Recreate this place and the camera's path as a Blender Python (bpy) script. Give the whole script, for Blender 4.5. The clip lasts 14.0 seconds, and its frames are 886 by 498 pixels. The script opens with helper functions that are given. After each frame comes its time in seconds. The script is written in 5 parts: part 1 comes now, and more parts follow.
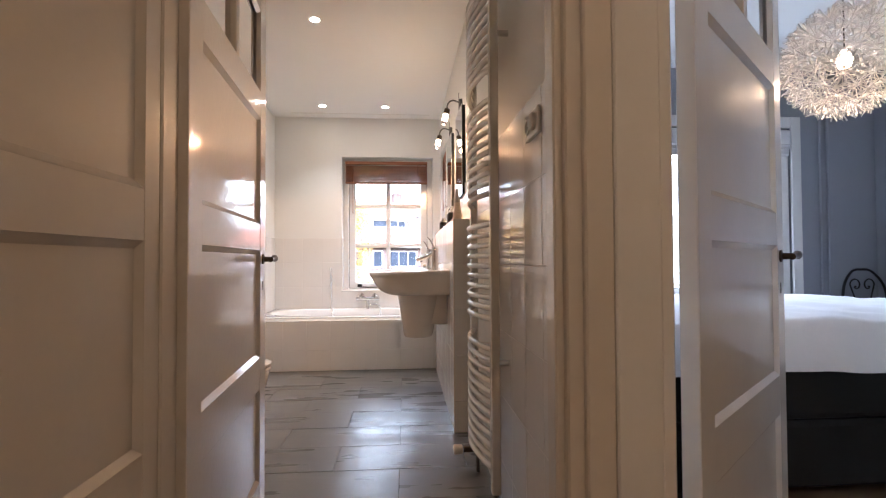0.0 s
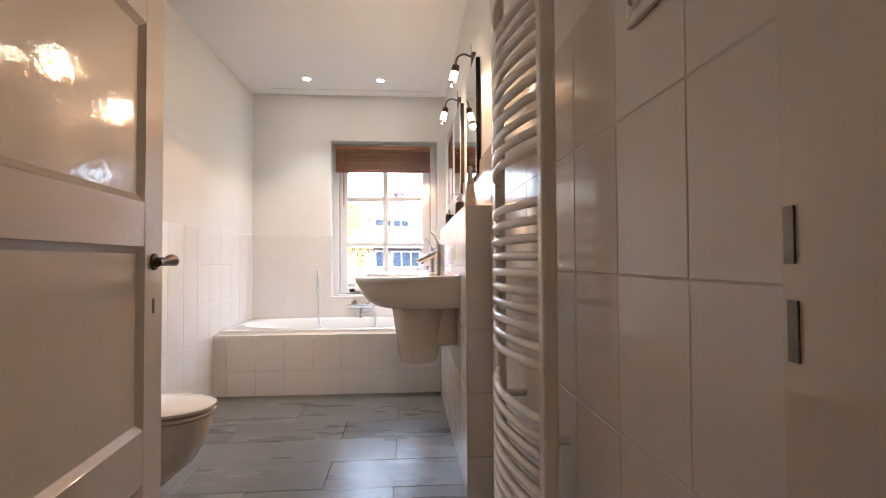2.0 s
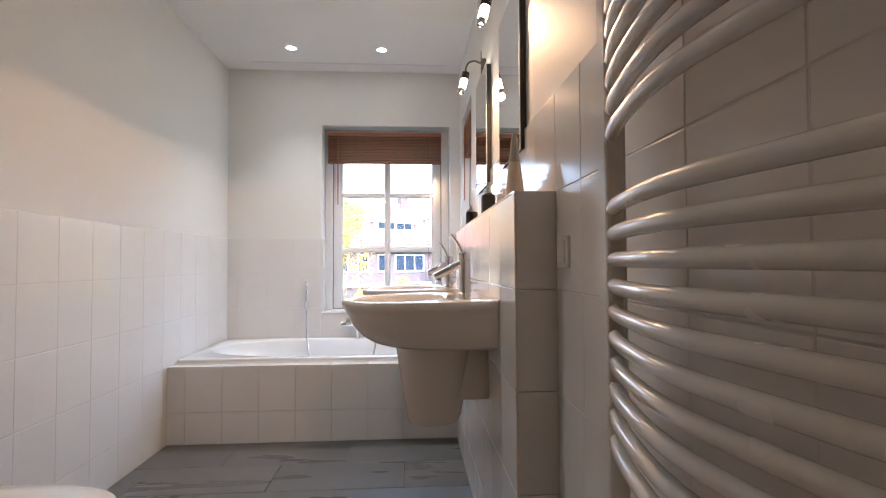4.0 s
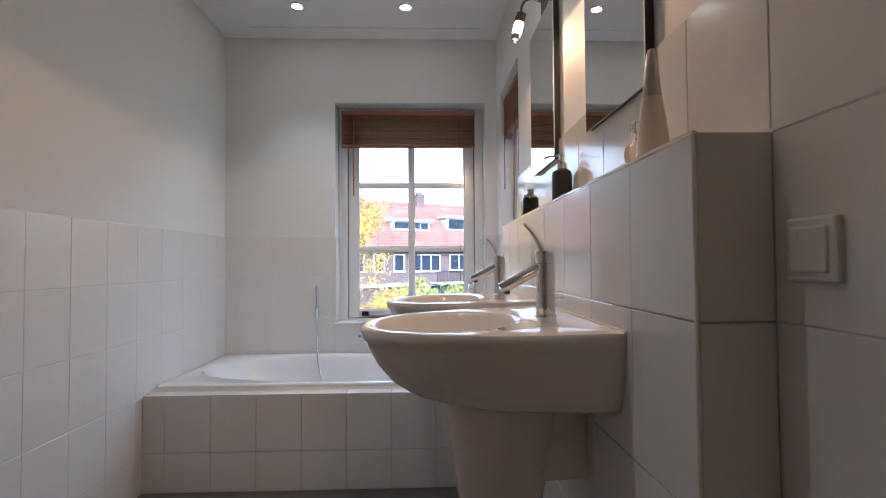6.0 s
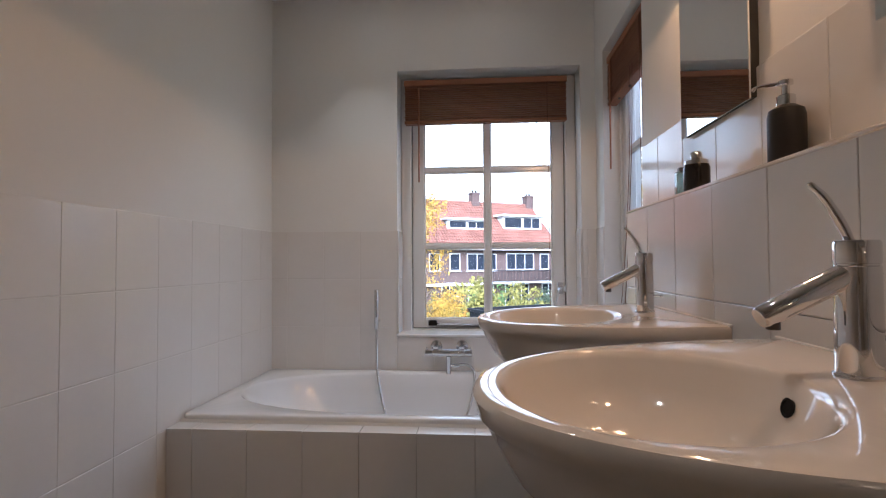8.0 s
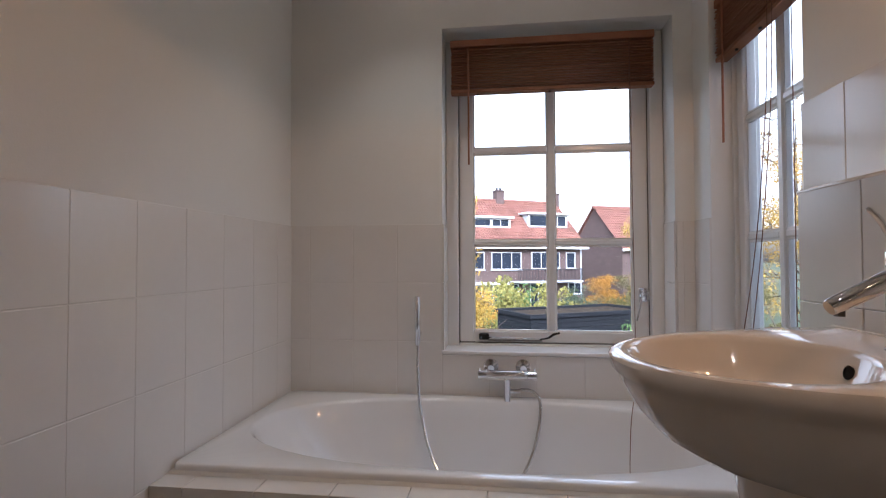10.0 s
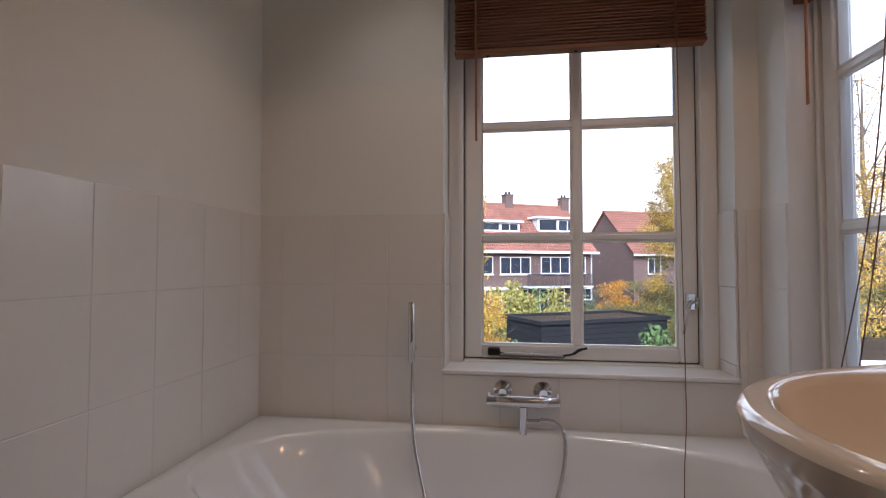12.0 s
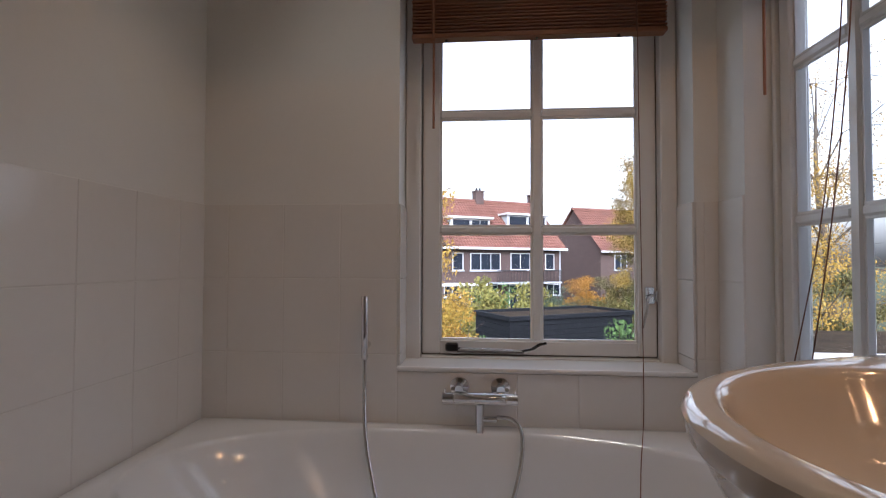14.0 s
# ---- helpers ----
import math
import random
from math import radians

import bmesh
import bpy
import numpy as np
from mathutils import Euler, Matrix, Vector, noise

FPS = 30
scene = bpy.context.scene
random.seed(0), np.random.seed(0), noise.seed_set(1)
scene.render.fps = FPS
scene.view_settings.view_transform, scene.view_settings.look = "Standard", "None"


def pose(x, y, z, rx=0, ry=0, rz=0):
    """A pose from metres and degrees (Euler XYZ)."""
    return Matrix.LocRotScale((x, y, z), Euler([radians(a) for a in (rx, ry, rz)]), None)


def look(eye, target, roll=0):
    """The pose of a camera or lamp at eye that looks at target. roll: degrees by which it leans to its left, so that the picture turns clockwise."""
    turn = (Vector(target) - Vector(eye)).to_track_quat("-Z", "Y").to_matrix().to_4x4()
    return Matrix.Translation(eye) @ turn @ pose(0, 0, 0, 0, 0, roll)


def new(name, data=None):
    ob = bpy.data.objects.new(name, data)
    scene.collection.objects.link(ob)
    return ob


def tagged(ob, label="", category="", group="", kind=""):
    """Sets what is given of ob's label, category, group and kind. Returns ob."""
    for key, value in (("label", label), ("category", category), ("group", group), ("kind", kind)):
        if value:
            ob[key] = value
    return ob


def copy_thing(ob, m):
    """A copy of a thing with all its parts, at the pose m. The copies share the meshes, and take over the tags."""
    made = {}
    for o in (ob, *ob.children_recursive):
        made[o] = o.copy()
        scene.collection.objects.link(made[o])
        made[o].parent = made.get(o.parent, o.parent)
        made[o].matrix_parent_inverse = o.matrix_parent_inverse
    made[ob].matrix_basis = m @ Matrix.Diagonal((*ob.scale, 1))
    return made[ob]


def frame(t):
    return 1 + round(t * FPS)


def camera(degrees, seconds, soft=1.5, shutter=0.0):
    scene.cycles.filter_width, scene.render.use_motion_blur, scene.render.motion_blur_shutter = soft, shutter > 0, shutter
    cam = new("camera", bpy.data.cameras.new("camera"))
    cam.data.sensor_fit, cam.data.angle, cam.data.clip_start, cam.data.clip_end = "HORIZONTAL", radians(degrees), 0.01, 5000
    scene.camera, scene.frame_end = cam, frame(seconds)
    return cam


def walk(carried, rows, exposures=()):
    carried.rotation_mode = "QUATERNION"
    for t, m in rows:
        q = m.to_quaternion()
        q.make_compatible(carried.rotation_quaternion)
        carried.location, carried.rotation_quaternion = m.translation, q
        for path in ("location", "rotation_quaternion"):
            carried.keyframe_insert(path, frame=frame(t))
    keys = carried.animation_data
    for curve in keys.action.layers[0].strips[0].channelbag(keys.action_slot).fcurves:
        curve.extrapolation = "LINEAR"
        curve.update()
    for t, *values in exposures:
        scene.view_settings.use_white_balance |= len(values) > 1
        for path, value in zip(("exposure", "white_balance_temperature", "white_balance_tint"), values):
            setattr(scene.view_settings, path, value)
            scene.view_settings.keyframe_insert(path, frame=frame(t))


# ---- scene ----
cam = camera(84.4, 14.0, soft=1.2)
PATH = [
    (0, (0.143, 0.068, 1.023), (0.299, 2.062, 1.068), -0.3),
    (0.6, (0.209, 0.298, 1.028), (0.36, 2.292, 1.072), -0.3),
    (1, (0.23, 0.446, 1.029), (0.381, 2.44, 1.074), -0.5),
    (1.5, (0.216, 0.654, 1.03), (0.364, 2.648, 1.072), -0.1),
    (2, (0.182, 0.862, 1.03), (0.324, 2.857, 1.076), -0.3),
    (4.5, (0.143, 1.834, 1.08), (0.268, 3.829, 1.139), -0.3),
    (5, (0.12, 1.987, 1.08), (0.241, 3.983, 1.134), -0.4),
    (5.5, (0.09, 2.154, 1.081), (0.201, 4.15, 1.137), -0.4),
    (6, (0.059, 2.299, 1.088), (0.126, 4.297, 1.146), -0.4),
    (6.5, (0.015, 2.464, 1.093), (0.018, 4.463, 1.149), -0.2),
    (7, (-0.032, 2.605, 1.107), (-0.071, 4.603, 1.164), -0.2),
    (7.5, (-0.061, 2.735, 1.095), (-0.154, 4.732, 1.151), -0.4),
    (8, (-0.093, 2.894, 1.092), (-0.246, 4.887, 1.148), -0.3),
    (8.5, (-0.128, 3.026, 1.091), (-0.33, 5.014, 1.151), -0.5),
    (9, (-0.194, 3.15, 1.091), (-0.438, 5.134, 1.15), -0.1),
    (9.2, (-0.239, 3.192, 1.103), (-0.48, 5.177, 1.153), -0.2),
    (11.5, (-0.309, 3.765, 1.083), (-0.566, 5.747, 1.146), -0.1),
    (12, (-0.312, 3.822, 1.075), (-0.588, 5.801, 1.145), 0.1),
    (12.5, (-0.321, 3.854, 1.08), (-0.602, 5.833, 1.137), 0.2),
    (13, (-0.33, 3.87, 1.058), (-0.588, 5.852, 1.126), 0.2),
    (13.5, (-0.301, 3.879, 1.068), (-0.517, 5.867, 1.122), 0.3),
    (14, (-0.265, 3.901, 1.062), (-0.424, 5.894, 1.117), 0.2),
]
EXPOSURE = [(0, 2.18, 5350, 13), (2, 2.22, 5250, 11), (4.5, 1.66, 4750, 8), (6, 1.10, 4680, 8), (7.5, 0.74, 5030, 11), (9, 0.56, 5060, 12), (11.5, 0.12, 5550, 16), (12.5, 0.04, 5550, 16), (14, -0.18, 5480, 15)]
walk(cam, [(t, look(eye, target, roll)) for t, eye, target, roll in PATH], EXPOSURE)

# ---- world and large lights ----
world = bpy.data.worlds.new("overcast_sky")
scene.world = world
world.use_nodes = True
wn, wl = world.node_tree.nodes, world.node_tree.links
sky = wn.new("ShaderNodeTexSky")
sky.sky_type, sky.sun_disc = "NISHITA", False
sky.sun_elevation, sky.sun_rotation = radians(32), radians(180)
sky.dust_density, sky.air_density, sky.ozone_density = 5.0, 1.4, 1.0
soften = wn.new("ShaderNodeHueSaturation")
soften.inputs["Saturation"].default_value = 0.18
soften.inputs["Value"].default_value = 3.6
wl.new(sky.outputs[0], soften.inputs["Color"])
wl.new(soften.outputs[0], wn["Background"].inputs[0])
wn["Background"].inputs[1].default_value = 0.15

sun = new("sun", bpy.data.lights.new("sun", "SUN"))
sun.data.energy, sun.data.angle, sun.data.color = 0.7, radians(20), (1.0, 0.96, 0.9)
sun.matrix_world = look((0, 0, 30), (0, 16, 20))

WARM = (1.0, 0.64, 0.34)


# ---- materials ----
def material(name, colour, rough=0.5, metal=0.0, vary=0.06, scale=6.0, grain=60.0, bump=0.0, bump_scale=80.0, per_piece=0.0, per_island=0.0,
             second=None, coat=0.0, stretch=(1, 1, 1), rough_vary=0.05):
    """A procedural surface: base colour with stains and grain, roughness that varies, and a fine relief."""
    m = bpy.data.materials.new(name)
    m.use_nodes = True
    n, l = m.node_tree.nodes, m.node_tree.links
    b = n["Principled BSDF"]
    b.inputs["Metallic"].default_value = metal
    b.inputs["Coat Weight"].default_value = coat
    b.inputs["Coat Roughness"].default_value = 0.06
    co, mp = n.new("ShaderNodeTexCoord"), n.new("ShaderNodeMapping")
    mp.inputs["Scale"].default_value = stretch
    if per_piece:
        shift, spread_ = n.new("ShaderNodeVectorMath"), n.new("ShaderNodeVectorMath")
        spread_.operation, shift.operation = "SCALE", "ADD"
        spread_.inputs[0].default_value = (37.0, 53.0, 71.0)
        l.new(n.new("ShaderNodeObjectInfo").outputs["Random"], spread_.inputs["Scale"])
        l.new(co.outputs["Object"], shift.inputs[0])
        l.new(spread_.outputs[0], shift.inputs[1])
        l.new(shift.outputs[0], mp.inputs["Vector"])
    else:
        l.new(co.outputs["Object"], mp.inputs["Vector"])
    big, fine = n.new("ShaderNodeTexNoise"), n.new("ShaderNodeTexNoise")
    for tex, sc, de in ((big, scale, 4.0), (fine, grain, 3.0)):
        tex.inputs["Scale"].default_value, tex.inputs["Detail"].default_value = sc, de
        l.new(mp.outputs[0], tex.inputs["Vector"])
    add = n.new("ShaderNodeMath")
    add.operation = "MULTIPLY_ADD"
    l.new(fine.outputs["Fac"], add.inputs[0])
    add.inputs[1].default_value = 0.5
    l.new(big.outputs["Fac"], add.inputs[2])
    last = add.outputs[0]
    if per_piece or per_island:
        if per_piece:
            src = n.new("ShaderNodeObjectInfo").outputs["Random"]
        else:
            src = n.new("ShaderNodeNewGeometry").outputs["Random Per Island"]
        more = n.new("ShaderNodeMath")
        more.operation = "MULTIPLY_ADD"
        l.new(src, more.inputs[0])
        more.inputs[1].default_value = per_piece or per_island
        l.new(last, more.inputs[2])
        last = more.outputs[0]
    ramp = n.new("ShaderNodeMapRange")
    ramp.inputs["From Min"].default_value, ramp.inputs["From Max"].default_value = 0.35, 1.15 + (per_piece or per_island)
    l.new(last, ramp.inputs["Value"])
    mix = n.new("ShaderNodeMix")
    mix.data_type = "RGBA"
    a = [max(0.0, c * (1 - vary)) for c in colour]
    z = second or [min(1.0, c * (1 + vary)) for c in colour]
    mix.inputs[6].default_value, mix.inputs[7].default_value = (*a, 1), (*z, 1)
    l.new(ramp.outputs[0], mix.inputs[0])
    l.new(mix.outputs[2], b.inputs["Base Color"])
    rr = n.new("ShaderNodeMapRange")
    rr.inputs["From Min"].default_value, rr.inputs["From Max"].default_value = 0.3, 0.7
    rr.inputs["To Min"].default_value, rr.inputs["To Max"].default_value = max(0.0, rough - rough_vary), rough + rough_vary
    l.new(big.outputs["Fac"], rr.inputs["Value"])
    l.new(rr.outputs[0], b.inputs["Roughness"])
    if bump:
        bt, bp = n.new("ShaderNodeTexNoise"), n.new("ShaderNodeBump")
        bt.inputs["Scale"].default_value = bump_scale
        l.new(mp.outputs[0], bt.inputs["Vector"])
        l.new(bt.outputs["Fac"], bp.inputs["Height"])
        bp.inputs["Strength"].default_value, bp.inputs["Distance"].default_value = bump, 0.002
        l.new(bp.outputs[0], b.inputs["Normal"])
        if coat:
            l.new(bp.outputs[0], b.inputs["Coat Normal"])
    return m


def glow(name, colour, strength):
    m = bpy.data.materials.new(name)
    m.use_nodes = True
    b = m.node_tree.nodes["Principled BSDF"]
    b.inputs["Base Color"].default_value = (*colour, 1)
    b.inputs["Emission Color"].default_value = (*colour, 1)
    b.inputs["Emission Strength"].default_value = strength
    return m


def clear(name, tint=(1, 1, 1), rough=0.0, ior=1.45):
    m = bpy.data.materials.new(name)
    m.use_nodes = True
    b = m.node_tree.nodes["Principled BSDF"]
    b.inputs["Base Color"].default_value = (*tint, 1)
    b.inputs["Roughness"].default_value = rough
    b.inputs["IOR"].default_value = ior
    b.inputs["Transmission Weight"].default_value = 1.0
    return m


M_PAINT = material("white_wall_paint", (0.78, 0.77, 0.74), 0.6, vary=0.02, scale=2.0, bump=0.15, bump_scale=220)
M_CEIL = material("white_ceiling_paint", (0.80, 0.79, 0.77), 0.7, vary=0.015, scale=1.5)
M_HALL = material("cream_hall_paint", (0.70, 0.66, 0.60), 0.55, vary=0.03, scale=2.0, bump=0.1, bump_scale=200)
M_TILE = material("glazed_white_tile", (0.77, 0.745, 0.71), 0.16, vary=0.03, scale=5.0, grain=40, bump=0.05, bump_scale=14, per_piece=0.25, rough_vary=0.04)
M_GROUT = material("pale_grout", (0.70, 0.67, 0.63), 0.85, vary=0.12, scale=9)
M_FLOOR = material("slate_grey_floor_tile", (0.135, 0.132, 0.131), 0.33, vary=0.18, scale=2.2, grain=14, bump=0.18, bump_scale=50, per_piece=0.35,
                   second=(0.185, 0.180, 0.178), stretch=(0.8, 1, 4.5), rough_vary=0.1)
M_FGROUT = material("dark_floor_grout", (0.035, 0.034, 0.033), 0.9, vary=0.1)
M_GLOSS = material("cream_gloss_paint", (0.70, 0.645, 0.57), 0.5, vary=0.03, scale=3, bump=0.26, bump_scale=46, coat=1.0)
M_WHITEGLOSS = material("white_gloss_paint", (0.80, 0.79, 0.77), 0.16, vary=0.03, scale=4, bump=0.05, bump_scale=60)
# white ceramic; its cream tint paints in the glow of the warm lamps
M_CERAMIC = material("warm_tinted_white_ceramic", (0.77, 0.70, 0.615), 0.07, vary=0.015, scale=3, coat=0.5, rough_vary=0.02)
M_TUB = material("white_bath_acrylic", (0.82, 0.82, 0.82), 0.12, vary=0.01, scale=3, coat=0.3, rough_vary=0.02)
M_CHROME = material("polished_chrome", (0.72, 0.72, 0.73), 0.045, metal=1.0, vary=0.02, scale=20, rough_vary=0.03)
M_BRONZE = material("dark_bronze_metal", (0.10, 0.075, 0.055), 0.38, metal=1.0, vary=0.3, scale=30)
M_STEEL = material("dark_steel", (0.16, 0.15, 0.14), 0.35, metal=1.0, vary=0.2, scale=30)
M_BLIND = material("red_brown_wooden_slats", (0.23, 0.085, 0.038), 0.55, vary=0.25, scale=8, grain=120, bump=0.1, bump_scale=90, per_piece=0.5,
                   second=(0.34, 0.135, 0.062), stretch=(0.15, 2, 2))
M_CORD = material("brown_cord", (0.16, 0.07, 0.04), 0.8)
M_BLACK = material("matt_black_plastic", (0.022, 0.021, 0.021), 0.45, vary=0.2, scale=12)
# near-black colour that paints the shade inside small holes
M_HOLE_SHADE = material("painted_hole_shade", (0.006, 0.005, 0.005), 1.0, vary=0.1)
M_RUBBER = material("black_glossy_plastic", (0.012, 0.012, 0.013), 0.18, vary=0.2)
M_GLASS = clear("window_glass", ior=1.12)
M_PERFUME = clear("peach_glass", (0.95, 0.74, 0.55), 0.02)
M_CLEAR = clear("clear_bottle_glass", (0.85, 0.9, 0.9), 0.02)
M_TEAL = clear("blue_green_glass", (0.30, 0.46, 0.47), 0.03)
M_MIRROR = material("silvered_mirror", (0.86, 0.87, 0.87), 0.0, metal=1.0, vary=0.0, rough_vary=0.0)
M_SWITCH = material("cream_switch_plastic", (0.74, 0.71, 0.65), 0.3, vary=0.02)
M_RAD = material("white_radiator_enamel", (0.78, 0.76, 0.72), 0.24, vary=0.02, scale=5, coat=0.2)
M_BULB = glow("lit_frosted_bulb", (1.0, 0.68, 0.38), 34.0)
M_SPOT = glow("lit_downlight_lens", (1.0, 0.82, 0.60), 30.0)
M_SILICONE = material("white_sealant", (0.7, 0.68, 0.64), 0.5)
M_BEDWALL = material("blue_grey_wall_paint", (0.33, 0.345, 0.39), 0.6, vary=0.03, scale=2)
M_LINEN = material("white_cotton_duvet", (0.78, 0.79, 0.82), 0.85, vary=0.03, scale=3, bump=0.4, bump_scale=14)
M_BLACKCLOTH = material("black_upholstery", (0.010, 0.010, 0.011), 0.9, vary=0.3, scale=60)
M_IRON = material("black_wrought_iron", (0.03, 0.03, 0.032), 0.5, metal=0.6, vary=0.2)
M_PETAL = material("white_plastic_petals", (0.80, 0.78, 0.76), 0.5, vary=0.03)
M_LAMINATE = material("brown_laminate_floor", (0.22, 0.14, 0.085), 0.4, vary=0.2, scale=5, stretch=(6, 0.6, 1))
M_FABRIC = material("pale_roman_blind_cloth", (0.72, 0.72, 0.73), 0.85, vary=0.04)


# ---- building helpers ----
def brick_bm(x0, x1, y0, y1, z0, z1, bevel=0.0, bm=None, segments=1):
    """A box between two corners, its edges rounded by bevel; added to bm if one is given."""
    bm = bm or bmesh.new()
    got = bmesh.ops.create_cube(bm, size=1, matrix=Matrix.LocRotScale(((x0 + x1) / 2, (y0 + y1) / 2, (z0 + z1) / 2), None, (x1 - x0, y1 - y0, z1 - z0)))
    if bevel:
        edges = list({e for v in got["verts"] for e in v.link_edges})
        bmesh.ops.bevel(bm, geom=edges, offset=bevel, segments=segments, profile=0.5, affect="EDGES")
    return bm


def mesh_object(name, bm, mat, smooth=False):
    me = bpy.data.meshes.new(name)
    bmesh.ops.recalc_face_normals(bm, faces=bm.faces[:])
    if smooth:
        for e in bm.edges:
            if len(e.link_faces) == 2 and e.calc_face_angle() > 0.75:
                e.smooth = False
    bm.to_mesh(me)
    bm.free()
    if smooth:
        for p in me.polygons:
            p.use_smooth = True
    me.materials.append(mat)
    return new(name, me)


def part(name, bm, mat, parent, label="", smooth=False, m=None):
    """One mesh object under a thing or a part."""
    ob = mesh_object(name, bm, mat, smooth)
    ob.parent = parent
    if m is not None:
        ob.matrix_basis = m
    if label:
        ob["label"] = label
    return ob


def thing(name, m, label, category, group="", kind=""):
    ob = new(name)
    ob.empty_display_size = 0.05
    ob.matrix_basis = m
    return tagged(ob, label, category, group, kind)


def setting(name, bm, mat, label, category, smooth=False):
    return tagged(mesh_object(name, bm, mat, smooth), label, category, kind="structure")


def ring_bm(rings, bm=None, cap0=True, cap1=True, closed=True):
    """A skin over rows of points (each a ring)."""
    bm = bm or bmesh.new()
    rows = [[bm.verts.new(p) for p in r] for r in rings]
    k = len(rows[0])
    for a, b in zip(rows, rows[1:]):
        for i in range(k if closed else k - 1):
            bm.faces.new((a[i], a[(i + 1) % k], b[(i + 1) % k], b[i]))
    if cap0:
        bm.faces.new(rows[0][::-1])
    if cap1:
        bm.faces.new(rows[-1])
    return bm


def lathe(profile, n=24, bm=None, at=(0, 0, 0)):
    """A turned body: profile of (radius, height)."""
    return ring_bm([[(at[0] + r * math.cos(2 * math.pi * i / n), at[1] + r * math.sin(2 * math.pi * i / n), at[2] + h) for i in range(n)] for r, h in profile], bm)


def tube(points, radii, n=12, bm=None):
    """A round bar along points; radii one number or one for each point."""
    pts = [Vector(p) for p in points]
    if not hasattr(radii, "__len__"):
        radii = [radii] * len(pts)
    rings, up = [], None
    for i, p in enumerate(pts):
        d = (pts[min(i + 1, len(pts) - 1)] - pts[max(i - 1, 0)]).normalized()
        if up is None:
            up = d.orthogonal().normalized()
        up = (up - d * up.dot(d)).normalized()
        side = d.cross(up)
        rings.append([p + radii[i] * (math.cos(a) * up + math.sin(a) * side) for a in (2 * math.pi * k / n for k in range(n))])
    return ring_bm(rings, bm)


def bend(points, steps=8):
    """A smooth line through points."""
    p = [Vector(q) for q in points]
    p = [2 * p[0] - p[1]] + p + [2 * p[-1] - p[-2]]
    out = []
    for i in range(1, len(p) - 2):
        for k in range(steps):
            t = k / steps
            a, b, c, d = p[i - 1], p[i], p[i + 1], p[i + 2]
            out.append(0.5 * (2 * b + (c - a) * t + (2 * a - 5 * b + 4 * c - d) * t * t + (3 * b - a - 3 * c + d) * t ** 3))
    return out + [p[-2]]


def boxes(spec, bevel=0.0):
    bm = bmesh.new()
    for b in spec:
        brick_bm(*b, bevel=bevel, bm=bm)
    return bm


# ---- plan, in metres ----
LEFT, RIGHT, END, CEIL = -1.31, 0.553, 5.66, 2.645
LEDGE_X, LEDGE_Y0, LEDGE_Y1, LEDGE_Z = 0.432, 2.966, 4.692, 1.270
DOOR_Y0, DOOR_Y1 = 1.02, 1.24
BATH_Y, BATH_Z = 4.70, 0.462
WIN_X0, WIN_X1, WIN_Z0, WIN_Z1 = -0.567, 0.470, 0.675, 2.200
WIN2_Y0, WIN2_Y1 = 4.870, 5.490
OUT = 0.30
GROUND = -2.9

# ---- structure: the bathroom ----
wall_end = setting("wall_end", boxes([
    (LEFT - OUT, WIN_X0, END, END + OUT, -0.3, CEIL + 0.3), (WIN_X1, RIGHT + 0.147, END, END + OUT, -0.3, CEIL + 0.3),
    (WIN_X0, WIN_X1, END, END + OUT, -0.3, WIN_Z0), (WIN_X0, WIN_X1, END, END + OUT, WIN_Z1, CEIL + 0.3)]),
    M_PAINT, "white painted bathroom wall with a window opening", "wall")
wall_left = setting("wall_left", boxes([(LEFT - OUT, LEFT, DOOR_Y1, END, -0.3, CEIL + 0.3)]), M_PAINT, "white painted bathroom wall tiled to chest height", "wall")
wall_right = setting("wall_right", boxes([
    (RIGHT, RIGHT + 0.12, DOOR_Y1, 4.30, -0.3, CEIL + 0.3), (RIGHT, RIGHT + 0.147, 4.30, WIN2_Y0, -0.3, CEIL + 0.3),
    (RIGHT, RIGHT + 0.147, WIN2_Y1, END, -0.3, CEIL + 0.3), (RIGHT, RIGHT + 0.147, WIN2_Y0, WIN2_Y1, -0.3, WIN_Z0),
    (RIGHT, RIGHT + 0.147, WIN2_Y0, WIN2_Y1, WIN_Z1, CEIL + 0.3)]), M_PAINT, "white painted bathroom wall tiled above the basins", "wall")
ledge = setting("wall_ledge", boxes([(LEDGE_X + 0.008, RIGHT - 0.002, LEDGE_Y0 + 0.008, LEDGE_Y1 - 0.008, 0, LEDGE_Z - 0.008)]), M_GROUT,
                "tiled half-height ledge wall behind two basins", "wall")
ceiling = setting("ceiling", boxes([(LEFT - OUT, RIGHT + OUT, DOOR_Y1 - 0.1, END + OUT, CEIL, CEIL + 0.2)]), M_CEIL, "smooth white painted bathroom ceiling", "ceiling")
floor = setting("floor", boxes([(LEFT, RIGHT, 1.02, END, -0.3, -0.006)]), M_FGROUT, "dark slate-look tiled bathroom floor", "floor")
setting("trim_ceiling_joint", boxes([(-1.09, 0.42, 5.49, 5.498, CEIL - 0.004, CEIL + 0.01)]), M_GROUT, "thin seam line across the white ceiling", "trim")

